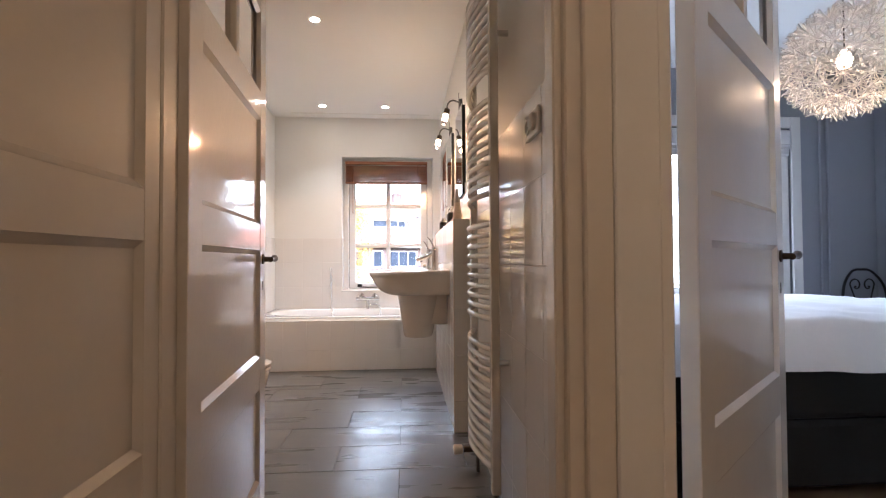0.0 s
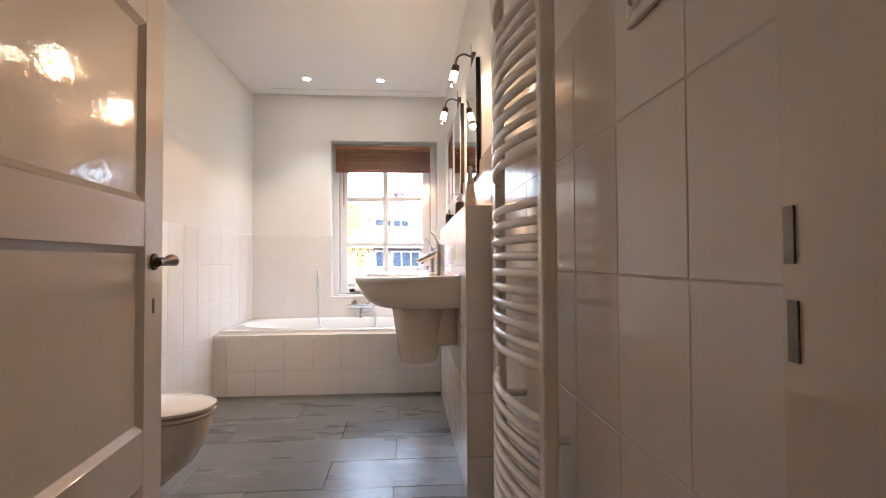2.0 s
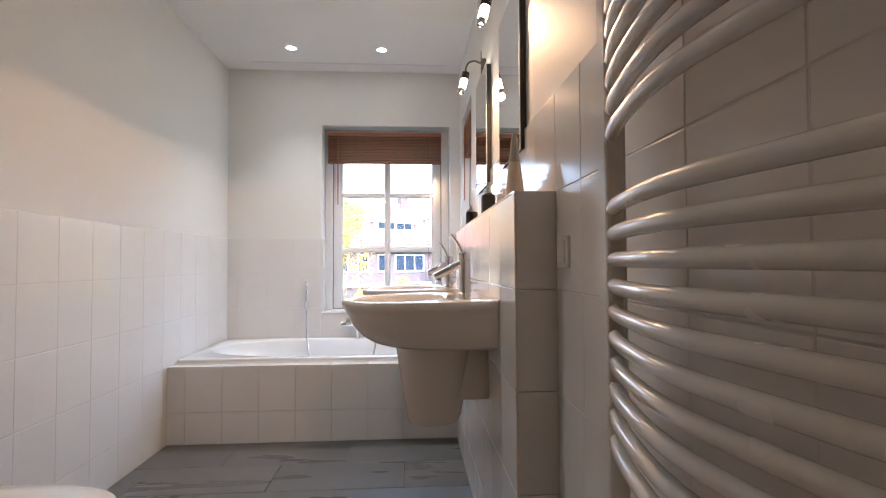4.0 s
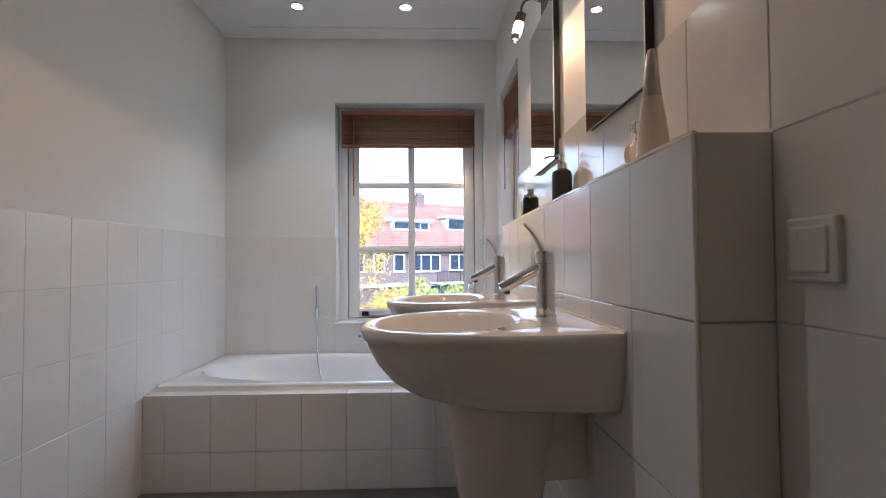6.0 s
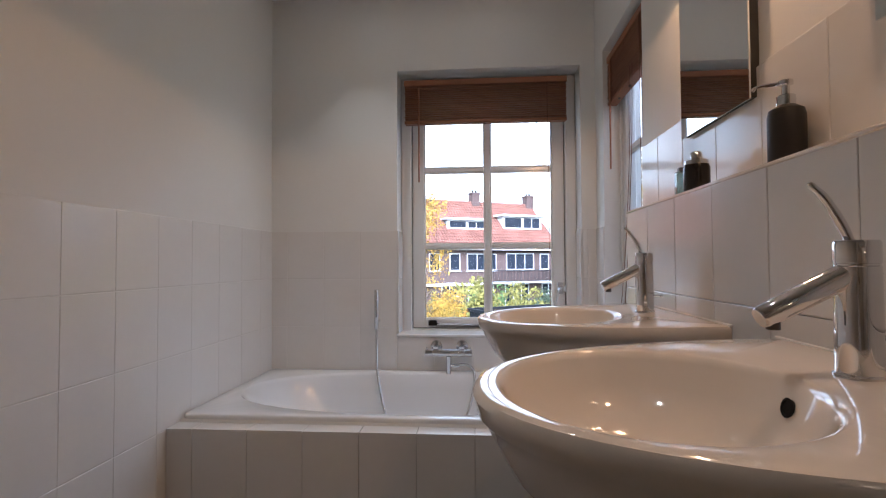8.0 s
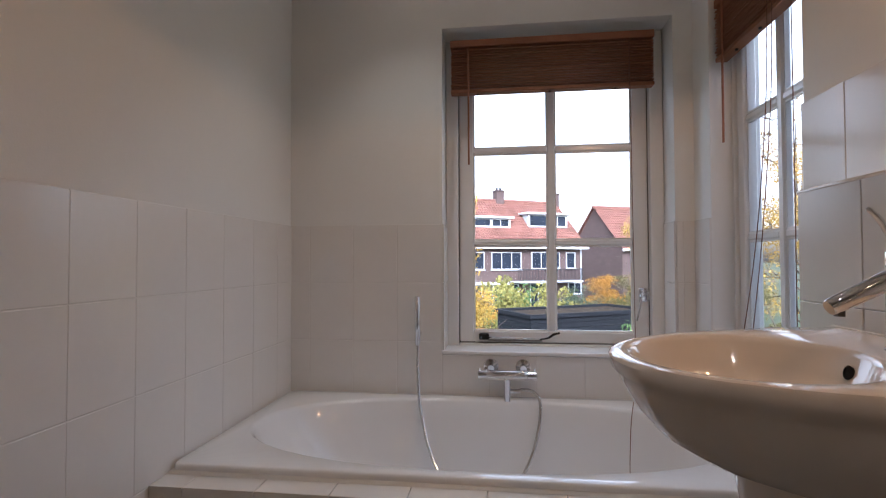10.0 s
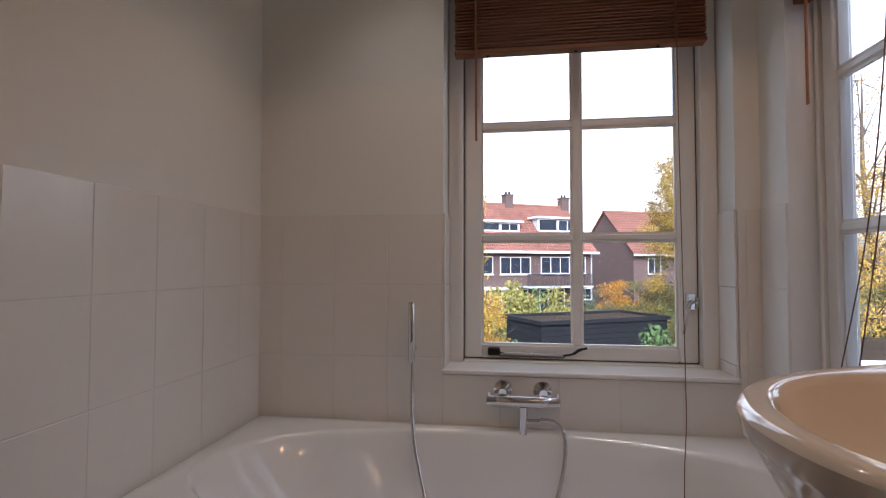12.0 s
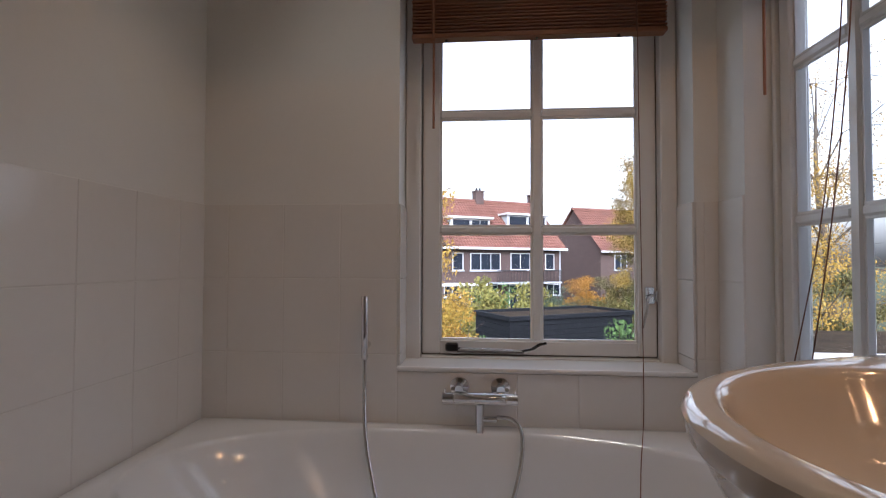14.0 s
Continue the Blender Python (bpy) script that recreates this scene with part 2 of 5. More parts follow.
# ---- structure: hall and bedroom ----
HALL_Y = -2.6
setting("floor_hall", boxes([(-0.9, 4.6, HALL_Y, 1.02, -0.3, -0.004), (0.66, 4.6, 1.02, 4.6, -0.3, -0.004)]), M_LAMINATE, "brown laminate floor of hall and bedroom", "floor")
setting("ceiling_hall", boxes([(-0.9, 4.6, HALL_Y - 0.2, DOOR_Y1 - 0.1, CEIL, CEIL + 0.2), (RIGHT + 0.12, 4.6, DOOR_Y1 - 0.1, 4.3, CEIL, CEIL + 0.2)]), M_CEIL,
        "white ceiling of hall and bedroom", "ceiling")
setting("wall_door", boxes([
    (-1.6, -0.47, DOOR_Y0, DOOR_Y1, -0.3, CEIL), (-0.47, 0.548, DOOR_Y0, DOOR_Y1, 2.16, CEIL), (0.548, 0.655, DOOR_Y0 + 0.01, DOOR_Y1, -0.3, CEIL),
    (0.655, 1.60, DOOR_Y0, 1.12, 2.16, CEIL), (1.60, 4.6, DOOR_Y0, 1.12, -0.3, CEIL)]), M_HALL, "cream painted hall wall with two doorways", "wall")
setting("wall_hall_left", boxes([(-0.75, -0.352, HALL_Y, 0.277, -0.3, CEIL), (-0.75, -0.352, 0.277, DOOR_Y0, 2.14, CEIL)]), M_HALL, "cream painted hall wall beside a closed door", "wall")
setting("wall_hall_right", boxes([(1.75, 1.9, HALL_Y, DOOR_Y0, -0.3, CEIL)]), M_HALL, "cream painted hall wall", "wall")
setting("wall_hall_back", boxes([(-0.9, 1.9, HALL_Y - 0.2, HALL_Y, -0.3, CEIL)]), M_HALL, "cream painted wall closing the hall", "wall")
BED_Y, BED_X = 4.02, 4.25
setting("wall_bedroom_end", boxes([
    (RIGHT + 0.12, 1.75, BED_Y, BED_Y + OUT, -0.3, CEIL), (3.46, BED_X + 0.2, BED_Y, BED_Y + OUT, -0.3, CEIL),
    (1.75, 3.46, BED_Y, BED_Y + OUT, -0.3, 0.70), (1.75, 3.46, BED_Y, BED_Y + OUT, 2.14, CEIL)]), M_BEDWALL, "blue-grey bedroom wall with a window", "wall")
setting("wall_bedroom_side", boxes([(BED_X, BED_X + 0.2, 1.12, BED_Y, -0.3, CEIL)]), M_BEDWALL, "blue-grey bedroom wall", "wall")
setting("wall_bedroom_inner", boxes([(RIGHT + 0.122, RIGHT + 0.13, DOOR_Y1, BED_Y, -0.3, CEIL)]), M_BEDWALL, "blue-grey bedroom partition wall", "wall")


# ---- windows ----
def casement(name, width, height, label, f=0.062, s=0.070, front=0.035):
    """A wooden window in a frame, local x across, y outwards, z up from the sill; two by three panes."""
    w = thing(name, Matrix(), label, "window", kind="structure")
    t = 0.036
    part("window_frame", boxes([(0.002, f, -front, 0.10, 0.002, height - 0.002), (width - f, width - 0.002, -front, 0.10, 0.002, height - 0.002),
                                (f, width - f, -front, 0.10, height - 0.05, height - 0.002), (f, width - f, -front * 0.5, 0.10, 0.002, 0.022)], 0.004), M_WHITEGLOSS, w)
    x0, x1, z0, z1 = f + 0.003, width - f - 0.003, 0.026, height - 0.054
    sash = part("sash", boxes([(x0, x0 + s, 0.008, 0.06, z0, z1), (x1 - s, x1, 0.008, 0.06, z0, z1),
                               (x0 + s, x1 - s, 0.008, 0.06, z0, z0 + 0.054), (x0 + s, x1 - s, 0.008, 0.06, z1 - 0.06, z1)], 0.004), M_WHITEGLOSS, w)
    # black strips stand in for the shade in the gap round the sash
    part("sash_gap_shade", boxes([(x0 - 0.003, x0 + 0.003, 0.012, 0.05, z0, z1), (x1 - 0.003, x1 + 0.003, 0.012, 0.05, z0, z1), (x0, x1, 0.012, 0.05, z0 - 0.003, z0 + 0.002)]), M_BLACK, w,
         "black strip painting the shaded gap round the sash")
    gx0, gx1, gz0, gz1 = x0 + s, x1 - s, z0 + 0.054, z1 - 0.06
    xm = (gx0 + gx1) / 2
    rows = [gz0, gz0 + (gz1 - gz0) * 0.328, gz0 + (gz1 - gz0) * 0.676, gz1]
    part("glazing_bar", boxes([(xm - t / 2, xm + t / 2, 0.014, 0.05, gz0, gz1)], 0.006), M_WHITEGLOSS, sash)
    for z in rows[1:3]:
        for a, b in ((gx0, xm - t / 2), (xm + t / 2, gx1)):
            part("glazing_bar", boxes([(a, b, 0.015, 0.05, z - 0.014, z + 0.014)], 0.006), M_WHITEGLOSS, sash)
    for k in range(3):
        for a, b in ((gx0, xm), (xm, gx1)):
            pane = part("pane", boxes([(a - 0.004, b + 0.004, 0.034, 0.038, rows[k] - 0.004, rows[k + 1] + 0.004)]), M_GLASS, sash)
            pane.visible_shadow = False
    # rounded beads along the panes
    bm = bmesh.new()
    for k in range(3):
        zz0, zz1 = rows[k] + (0.014 if k else 0), rows[k + 1] - (0.014 if k < 2 else 0)
        for a, b in ((gx0, xm - t / 2), (xm + t / 2, gx1)):
            e = 0.007
            brick_bm(a, b, 0.022, 0.034, zz0, zz0 + e, bm=bm)
            brick_bm(a, b, 0.022, 0.034, zz1 - e, zz1, bm=bm)
            brick_bm(a, a + e, 0.022, 0.034, zz0 + e, zz1 - e, bm=bm)
            brick_bm(b - e, b, 0.022, 0.034, zz0 + e, zz1 - e, bm=bm)
    part("glazing_bead", bm, M_WHITEGLOSS, sash)
    # fastener with a hanging lever on the right stile
    hx, hz = x1 - 0.03, z0 + 0.235
    fast = part("fastener", boxes([(hx - 0.018, hx + 0.018, -0.002, 0.008, hz - 0.03, hz + 0.035), (hx + 0.02, hx + 0.034, -0.006, 0.006, hz - 0.02, hz + 0.02)], 0.003), M_CHROME, w)
    part("lever", tube(bend([(hx + 0.01, -0.012, hz + 0.005), (hx - 0.01, -0.02, hz - 0.01), (hx - 0.02, -0.022, hz - 0.06), (hx - 0.034, -0.022, hz - 0.12)], 5), [0.006] * 8 + [0.005] * 8, 8), M_CHROME, fast, smooth=True)
    # stay along the bottom rail
    sz = z0 + 0.03
    stay = part("casement_stay", tube([(x0 + 0.12, -0.012, sz - 0.004), (x0 + 0.41, -0.014, sz - 0.010)], 0.0042, 8), M_CHROME, w, smooth=True)
    part("stay_rail", boxes([(x0 + 0.14, x0 + 0.40, -0.004, 0.008, sz - 0.022, sz - 0.015)], 0.001), M_STEEL, stay)
    part("stay_handle", tube(bend([(x0 + 0.395, -0.015, sz - 0.010), (x0 + 0.43, -0.017, sz - 0.002), (x0 + 0.455, -0.018, sz + 0.014), (x0 + 0.485, -0.018, sz + 0.022)], 5), [0.0045] * 6 + [0.006] * 6 + [0.005] * 4, 8), M_RUBBER, stay, "black curved stay handle", True)
    part("bracket", boxes([(x0 + 0.095, x0 + 0.145, -0.02, 0.008, sz - 0.016, sz + 0.016)], 0.005), M_RUBBER, stay)
    part("upper_stay", tube([(x1 - 0.035, -0.012, z1 - 0.20), (x1 - 0.015, -0.014, z1 - 0.08)], 0.007, 8), M_STEEL, w, smooth=True)
    return w


window_1 = casement("window_1", WIN_X1 - WIN_X0, WIN_Z1 - WIN_Z0, "white painted wooden casement window of six panes")
window_1.matrix_basis = pose(WIN_X0, 5.832, WIN_Z0)
window_2 = casement("window_2", WIN2_Y1 - WIN2_Y0, WIN_Z1 - WIN_Z0, "narrow white painted casement window beside the basins", 0.020, 0.050, 0.004)
window_2.matrix_basis = pose(RIGHT + 0.085, WIN2_Y1, WIN_Z0, 0, 0, -90)
setting("sill_1", brick_bm(WIN_X0 - 0.004, WIN_X1 + 0.004, END - 0.016, 5.834, WIN_Z0 - 0.004, WIN_Z0 + 0.014, 0.006, segments=2), M_WHITEGLOSS, "white window sill above the bath", "sill")
setting("sill_2", brick_bm(RIGHT - 0.014, RIGHT + 0.087, WIN2_Y0 - 0.004, WIN2_Y1 + 0.004, WIN_Z0 - 0.004, WIN_Z0 + 0.014, 0.006, segments=2), M_WHITEGLOSS, "white sill of the narrow window", "sill")


def slat_blind(m, width, drop, label):
    """A drawn-up wooden blind: head rail, a pack of slats, bottom rail, wand and cords; local x across, z down from the top."""
    b = thing("wooden_blind", m, label, "window blind")
    part("head_rail", brick_bm(-0.002, width + 0.002, -0.002, 0.050, -0.034, 0.0, 0.003), M_BLIND, b)
    n = 15
    for k in range(n):
        z = -0.044 - (drop - 0.064) * k / n
        sag = 0.0015 * math.sin(k * 2.3)
        part("slat", brick_bm(0.002 + sag, width - 0.002 + sag, 0.0 + sag, 0.048, z - 0.0085, z - 0.0035, 0.001), M_BLIND, b)
    part("bottom_rail", brick_bm(0.0, width, 0.0, 0.048, -drop, -drop + 0.018, 0.003), M_BLIND, b)
    for x in (0.13, width * 0.5, width * 0.82):
        part("button", lathe([(0.001, -drop - 0.008), (0.006, -drop - 0.006), (0.006, -drop)], 10, at=(x, 0.024, 0)), M_BLACK, b)
    for x in (0.08, width * 0.88):
        part("ladder_cord", boxes([(x - 0.0015, x + 0.0015, -0.002, 0.0, -drop, -0.034)]), M_CORD, b)
    part("wand", tube([(0.085, -0.008, -0.05), (0.086, -0.010, -0.60)], 0.0045, 8), M_BLIND, b)
    part("pull_cord", tube(bend([(width - 0.112, -0.006, -0.05), (width - 0.110, -0.02, -0.8), (width - 0.116, -0.062, -1.46), (width - 0.138, -0.130, -1.60), (width - 0.167, -0.207, -1.660), (width - 0.187, -0.256, -1.715), (width - 0.204, -0.302, -1.84), (width - 0.206, -0.310, -1.92)] if width > 0.7 else [(width - 0.07, -0.006, -0.05), (width - 0.066, -0.008, -0.8), (width - 0.07, -0.008, -1.3)], 6), 0.0016, 6), M_CORD, b)
    return b


slat_blind(pose(-0.530, 5.700, 2.158), 0.934, 0.255, "red-brown wooden venetian blind drawn up over the window")
narrow = slat_blind(pose(RIGHT + 0.020, 5.480, 2.158, 0, 0, -90), 0.605, 0.255, "narrow red-brown wooden venetian blind drawn up")

for k, q in ((0.0, 0.17), (0.03, 0.245)):
    part("pull_cord", tube(bend([(0.40 + k, -0.004, -0.20), (0.385 + k, -0.006, -0.55), (0.31 + 0.5 * (q - 0.17), -0.008, -1.0), (q, -0.010, -1.46)], 6), 0.0017, 6), M_CORD, narrow)


# ---- doors ----
def panel_door(name, width, height, label, glazed=True, st=0.095, kind="structure", mat=None):
    """A painted panel door; local x from the hinge, y through the thickness (0 is the face seen), z up. Panels sit back in both faces."""
    d = thing(name, Matrix(), label, "door", kind=kind)
    th, paint = 0.040, mat or M_GLOSS
    rails = ((0.0, 0.16), (0.515, 0.640), (1.055, 1.160), (1.574, 1.682), (height - 0.10, height))
    part("stile", brick_bm(0, st, 0, th, 0, height, 0.002), paint, d)
    part("stile", brick_bm(width - st, width, 0, th, 0, height, 0.002), paint, d)
    for a, b in rails:
        part("rail", brick_bm(st - 0.001, width - st + 0.001, 0.0005, th - 0.0005, a, b, 0.0015), paint, d)
    for (a, b), (c, e) in zip(rails, rails[1:]):
        top = c > 1.6
        if top and glazed:
            for x0, x1 in ((st, width / 2 - 0.02), (width / 2 + 0.02, width - st)):
                part("pane", brick_bm(x0, x1, 0.018, 0.022, b, c), M_GLASS, d)
            part("mullion", brick_bm(width / 2 - 0.02, width / 2 + 0.02, 0.001, th - 0.001, b, c, 0.003), paint, d)
        else:
            part("panel", brick_bm(st, width - st, 0.012, th - 0.012, b, c), paint, d)
        # sloping moulding round the panel on both faces
        bm = bmesh.new()
        for y0, y1 in ((0.001, 0.013), (th - 0.001, th - 0.013)):
            o = [(st, b), (width - st, b), (width - st, c), (st, c)]
            g = 0.016
            i = [(st + g, b + g), (width - st - g, b + g), (width - st - g, c - g), (st + g, c - g)]
            ov = [bm.verts.new((x, y0, z)) for x, z in o]
            iv = [bm.verts.new((x, y1, z)) for x, z in i]
            for k in range(4):
                bm.faces.new((ov[k], ov[(k + 1) % 4], iv[(k + 1) % 4], iv[k]))
        part("moulding", bm, paint, d)
    for side in (-1, 1):
        y = 0 if side < 0 else th
        rose = part("door_handle", lathe([(0.020, 0.0), (0.020, 0.005), (0.011, 0.008), (0.009, 0.045), (0.011, 0.052)], 16), M_BRONZE, d, "dark bronze lever handle", True,
                    Matrix.Translation((width - 0.052, y, 1.022)) @ pose(0, 0, 0, 90 if side < 0 else -90))
        part("lever", tube(bend([(0.0, 0, 0.048), (-0.03, 0.004, 0.05), (-0.07, 0.0, 0.052), (-0.105, -0.002, 0.05)], 5), [0.010 + 0.004 * math.sin(k * 0.42) for k in range(16)], 10), M_BRONZE, rose, smooth=True)
        part("keyhole", brick_bm(width - 0.058, width - 0.046, y - 0.001 if side < 0 else y - 0.002, y + 0.002 if side < 0 else y + 0.001, 0.900, 0.935, 0.0005), M_BRONZE, d)
    part("latch_plate", brick_bm(width - 0.001, width + 0.0015, 0.009, 0.031, 0.86, 1.10), M_STEEL, d)
    return d


HINGE = (-0.356, 1.238)
ANGLE = math.degrees(math.atan2(2.036 - 1.347, -0.421 + 0.365))
door_1 = panel_door("door_1", 0.89, 2.10, "cream gloss panel door standing open into the bathroom", st=0.10)
door_1.matrix_basis = pose(HINGE[0], HINGE[1], 0.008, 0, 0, ANGLE)
door_2 = panel_door("door_2", 0.87, 2.10, "white gloss panel door half open to the bedroom", mat=M_WHITEGLOSS)
door_2.matrix_basis = pose(0.757, 1.048, 0.008, 0, 0, 41.0)
door_3 = panel_door("door_3", 0.82, 2.10, "closed cream gloss panel door in the hall", glazed=False, st=0.06)
door_3.matrix_basis = pose(-0.409, 1.133, 0.008, 0, 0, -90)


def frame_trim(name, spec, label, bevel=0.004, mat=None):
    return setting(name, boxes(spec, bevel), mat or M_GLOSS, label, "door frame")


frame_trim("trim_bath_door_right", [(0.451, 0.545, 1.057, 1.116, 0, 2.15), (0.531, 0.560, 1.1165, 1.300, 0, 2.15), (0.468, 0.560, 1.031, 1.058, 0, 2.19), (0.500, 0.560, 1.009, 1.032, 0, 2.22)],
           "cream gloss door frame with moulded architrave")
frame_trim("trim_bath_door_left", [(-0.470, -0.366, 1.137, 1.200, 0, 2.15), (-0.470, -0.377, 1.2005, 1.236, 0, 2.15)], "cream gloss door frame on the hinge side")
frame_trim("trim_bath_door_head", [(-0.47, 0.548, 1.020, 1.245, 2.115, 2.16)], "cream gloss head of the door frame")
frame_trim("trim_bedroom_door", [(0.650, 0.680, 1.004, 1.125, 0, 2.15), (0.5605, 0.676, 1.006, 1.029, 0, 2.22), (1.560, 1.60, 1.0, 1.125, 0, 2.15), (0.680, 1.56, 1.0, 1.125, 2.115, 2.16)], "white gloss bedroom door frame", mat=M_WHITEGLOSS)
frame_trim("trim_hall_door", [(-0.37, -0.325, 0.247, 0.305, 0, 2.15), (-0.37, -0.333, 0.307, 1.136, 2.112, 2.15)], "cream gloss frame of the hall door", 0.003)
setting("trim_strike_plate", boxes([(0.5285, 0.5315, 1.279, 1.291, 1.025, 1.078), (0.5285, 0.5315, 1.276, 1.288, 0.936, 0.992)]), M_STEEL, "dark steel strike plates in the door frame", "strike plate")


# ---- bath ----
def rounded(cx, cy, hx, hy, r, z, n=8):
    """A ring: a rectangle with rounded corners."""
    out = []
    for sx, sy, a0 in ((1, 1, 0), (-1, 1, 90), (-1, -1, 180), (1, -1, 270)):
        for k in range(n + 1):
            a = radians(a0 + 90 * k / n)
            out.append((cx + sx * (hx - r) + r * math.cos(a), cy + sy * (hy - r) + r * math.sin(a), z))
    return out


def oval(cx, cy, hx, hy, z, n=36, p=2.6):
    out = []
    for k in range(n):
        a = 2 * math.pi * (k + 0.5) / n
        c, s = math.cos(a), math.sin(a)
        out.append((cx + hx * abs(c) ** (2 / p) * (1 if c > 0 else -1), cy + hy * abs(s) ** (2 / p) * (1 if s > 0 else -1), z))
    return out


bath = thing("bathtub", pose(-0.38, 5.215, 0), "white acrylic bathtub built in behind a tiled apron", "bathtub")
HX, HY, ZT = 0.915, 0.430, 0.490
part("rim_and_basin", ring_bm([
    rounded(0, 0, HX, HY, 0.03, BATH_Z + 0.002), rounded(0, 0, HX, HY, 0.03, ZT - 0.008), rounded(0, 0, HX - 0.003, HY - 0.003, 0.03, ZT - 0.002), rounded(0, 0, HX - 0.008, HY - 0.008, 0.03, ZT),
    oval(0, 0.0, 0.858, 0.386, ZT, 36, 2.3), oval(0, 0.0, 0.850, 0.378, ZT - 0.004, 36, 2.3), oval(0.0, 0.0, 0.840, 0.368, ZT - 0.016, 36, 2.3), oval(0.005, 0.0, 0.806, 0.345, ZT - 0.08, 36, 2.4),
    oval(0.04, 0.0, 0.715, 0.305, ZT - 0.22, 36, 2.5), oval(0.07, 0.0, 0.630, 0.275, ZT - 0.34, 36, 2.6), oval(0.09, 0, 0.55, 0.235, ZT - 0.395, 36, 2.6),
    oval(0.05, 0, 0.3, 0.12, ZT - 0.405, 36, 2.5)], cap0=False), M_TUB, bath, smooth=True)
part("sealant", ring_bm([rounded(0, 0, HX + 0.012, HY + 0.010, 0.012, BATH_Z + 0.001), rounded(0, 0, HX + 0.003, HY + 0.003, 0.02, BATH_Z + 0.008), rounded(0, 0, HX, HY, 0.03, BATH_Z + 0.010)], cap0=False, cap1=False), M_SILICONE, bath)
part("drain", lathe([(0.001, 0.088), (0.032, 0.087), (0.034, 0.083), (0.034, 0.080)], 20, at=(0.05, 0, 0)), M_CHROME, bath, "chrome waste", True)

apron = setting("wall_bath_apron", boxes([(LEFT, RIGHT, BATH_Y + 0.008, 4.782, 0, BATH_Z - 0.008)]), M_GROUT, "tiled front of the built-in bath", "bath panel")

# ---- bath mixer and hand shower ----
mixer = thing("bath_mixer", pose(-0.272, END - 0.008, 0.594), "chrome thermostatic bath mixer mounted on the tiles", "tap")
part("bar", tube([(-0.088, -0.055, 0), (-0.086, -0.055, 0), (0.086, -0.055, 0), (0.088, -0.055, 0)], [0.020, 0.0215, 0.0215, 0.020], 20), M_CHROME, mixer, smooth=True)
for sx in (-1, 1):
    part("knob", tube([(sx * 0.090, -0.055, 0), (sx * 0.128, -0.055, 0), (sx * 0.130, -0.055, 0)], [0.0205, 0.0205, 0.018], 20), M_CHROME, mixer, smooth=True)
    part("wall_rose", lathe([(0.034, 0.0), (0.033, 0.006), (0.016, 0.012), (0.014, 0.05)], 20), M_CHROME, mixer, "", True, pose(sx * 0.072, 0, 0.028, 90))
    part("pin", boxes([(sx * 0.120 - 0.003, sx * 0.120 + 0.003, -0.062, -0.050, 0.018, 0.033)], 0.001), M_CHROME, mixer)
part("spout", tube([(0.0, -0.055, -0.018), (0.0, -0.056, -0.07), (0.0, -0.060, -0.110), (0, -0.062, -0.115)], [0.016, 0.016, 0.0145, 0.0135], 16), M_CHROME, mixer, smooth=True)
part("diverter", tube([(0.012, -0.056, -0.068), (0.058, -0.056, -0.068)], 0.010, 12), M_CHROME, mixer, smooth=True)
HOSE = bend([(-0.214, 5.598, 0.532), (-0.165, 5.596, 0.528), (-0.134, 5.575, 0.50), (-0.132, 5.545, 0.44), (-0.150, 5.515, 0.35), (-0.19, 5.475, 0.25), (-0.27, 5.42, 0.15), (-0.40, 5.385, 0.118), (-0.50, 5.40, 0.155), (-0.585, 5.45, 0.27), (-0.63, 5.50, 0.38), (-0.660, 5.548, 0.50), (-0.672, 5.588, 0.62), (-0.676, 5.602, 0.725)], 8)
shower = thing("hand_shower", pose(0, 0, 0), "slim chrome stick hand shower with metal hose", "shower")
part("hose", tube(HOSE, [0.0072 + 0.0006 * (k % 2) for k in range(len(HOSE))], 10), M_CHROME, shower, "ribbed metal hose", True)
part("stick", tube([(-0.676, 5.602, 0.72), (-0.676, 5.602, 0.725), (-0.677, 5.603, 0.938), (-0.677, 5.603, 0.942)], [0.009, 0.0125, 0.0125, 0.010], 14), M_CHROME, shower, smooth=True)
part("wall_bracket", tube([(-0.676, 5.655, 0.765), (-0.676, 5.604, 0.765)], [0.012, 0.011], 14), M_CHROME, shower, smooth=True)


# ---- basins and taps ----
BOWL_X = -0.325


def basin_ring(z, depth, half, n=64, p=2.25):
    """The outline of a basin, flat against the wall at local x 0 and curving out to -depth, cut at even angles about the bowl's middle."""
    pts = [(0.0, half * (1 - 2 * k / 40)) for k in range(41)]
    for k in range(1, 120):
        a = -math.pi / 2 + math.pi * k / 120
        c, q = math.cos(a), math.sin(a)
        pts.append((-depth * abs(c) ** (2 / p), half * abs(q) ** (2 / p) * (1 if q > 0 else -1)))
    polar = sorted((math.atan2(y, x - BOWL_X), math.hypot(x - BOWL_X, y)) for x, y in pts)
    angle, reach = np.array([a for a, _ in polar]), np.array([r for _, r in polar])
    corner = math.atan2(half, -BOWL_X)
    out = []
    for a in sorted([-math.pi + 2 * math.pi * k / (n - 2) for k in range(n - 2)] + [corner, -corner]):
        r = float(np.interp(a, angle, reach, period=2 * math.pi))
        out.append((BOWL_X + r * math.cos(a), r * math.sin(a), z))
    return out


def bowl_ring(z, hx, hy, like, shift=0.0):
    """A ring inside the bowl, at the same angles as the outline."""
    out = []
    for x, y, _ in like:
        a = math.atan2(y, x - BOWL_X)
        r = 1 / math.sqrt((math.cos(a) / hx) ** 2 + (math.sin(a) / hy) ** 2)
        out.append((BOWL_X + shift + r * math.cos(a), r * math.sin(a), z))
    return out


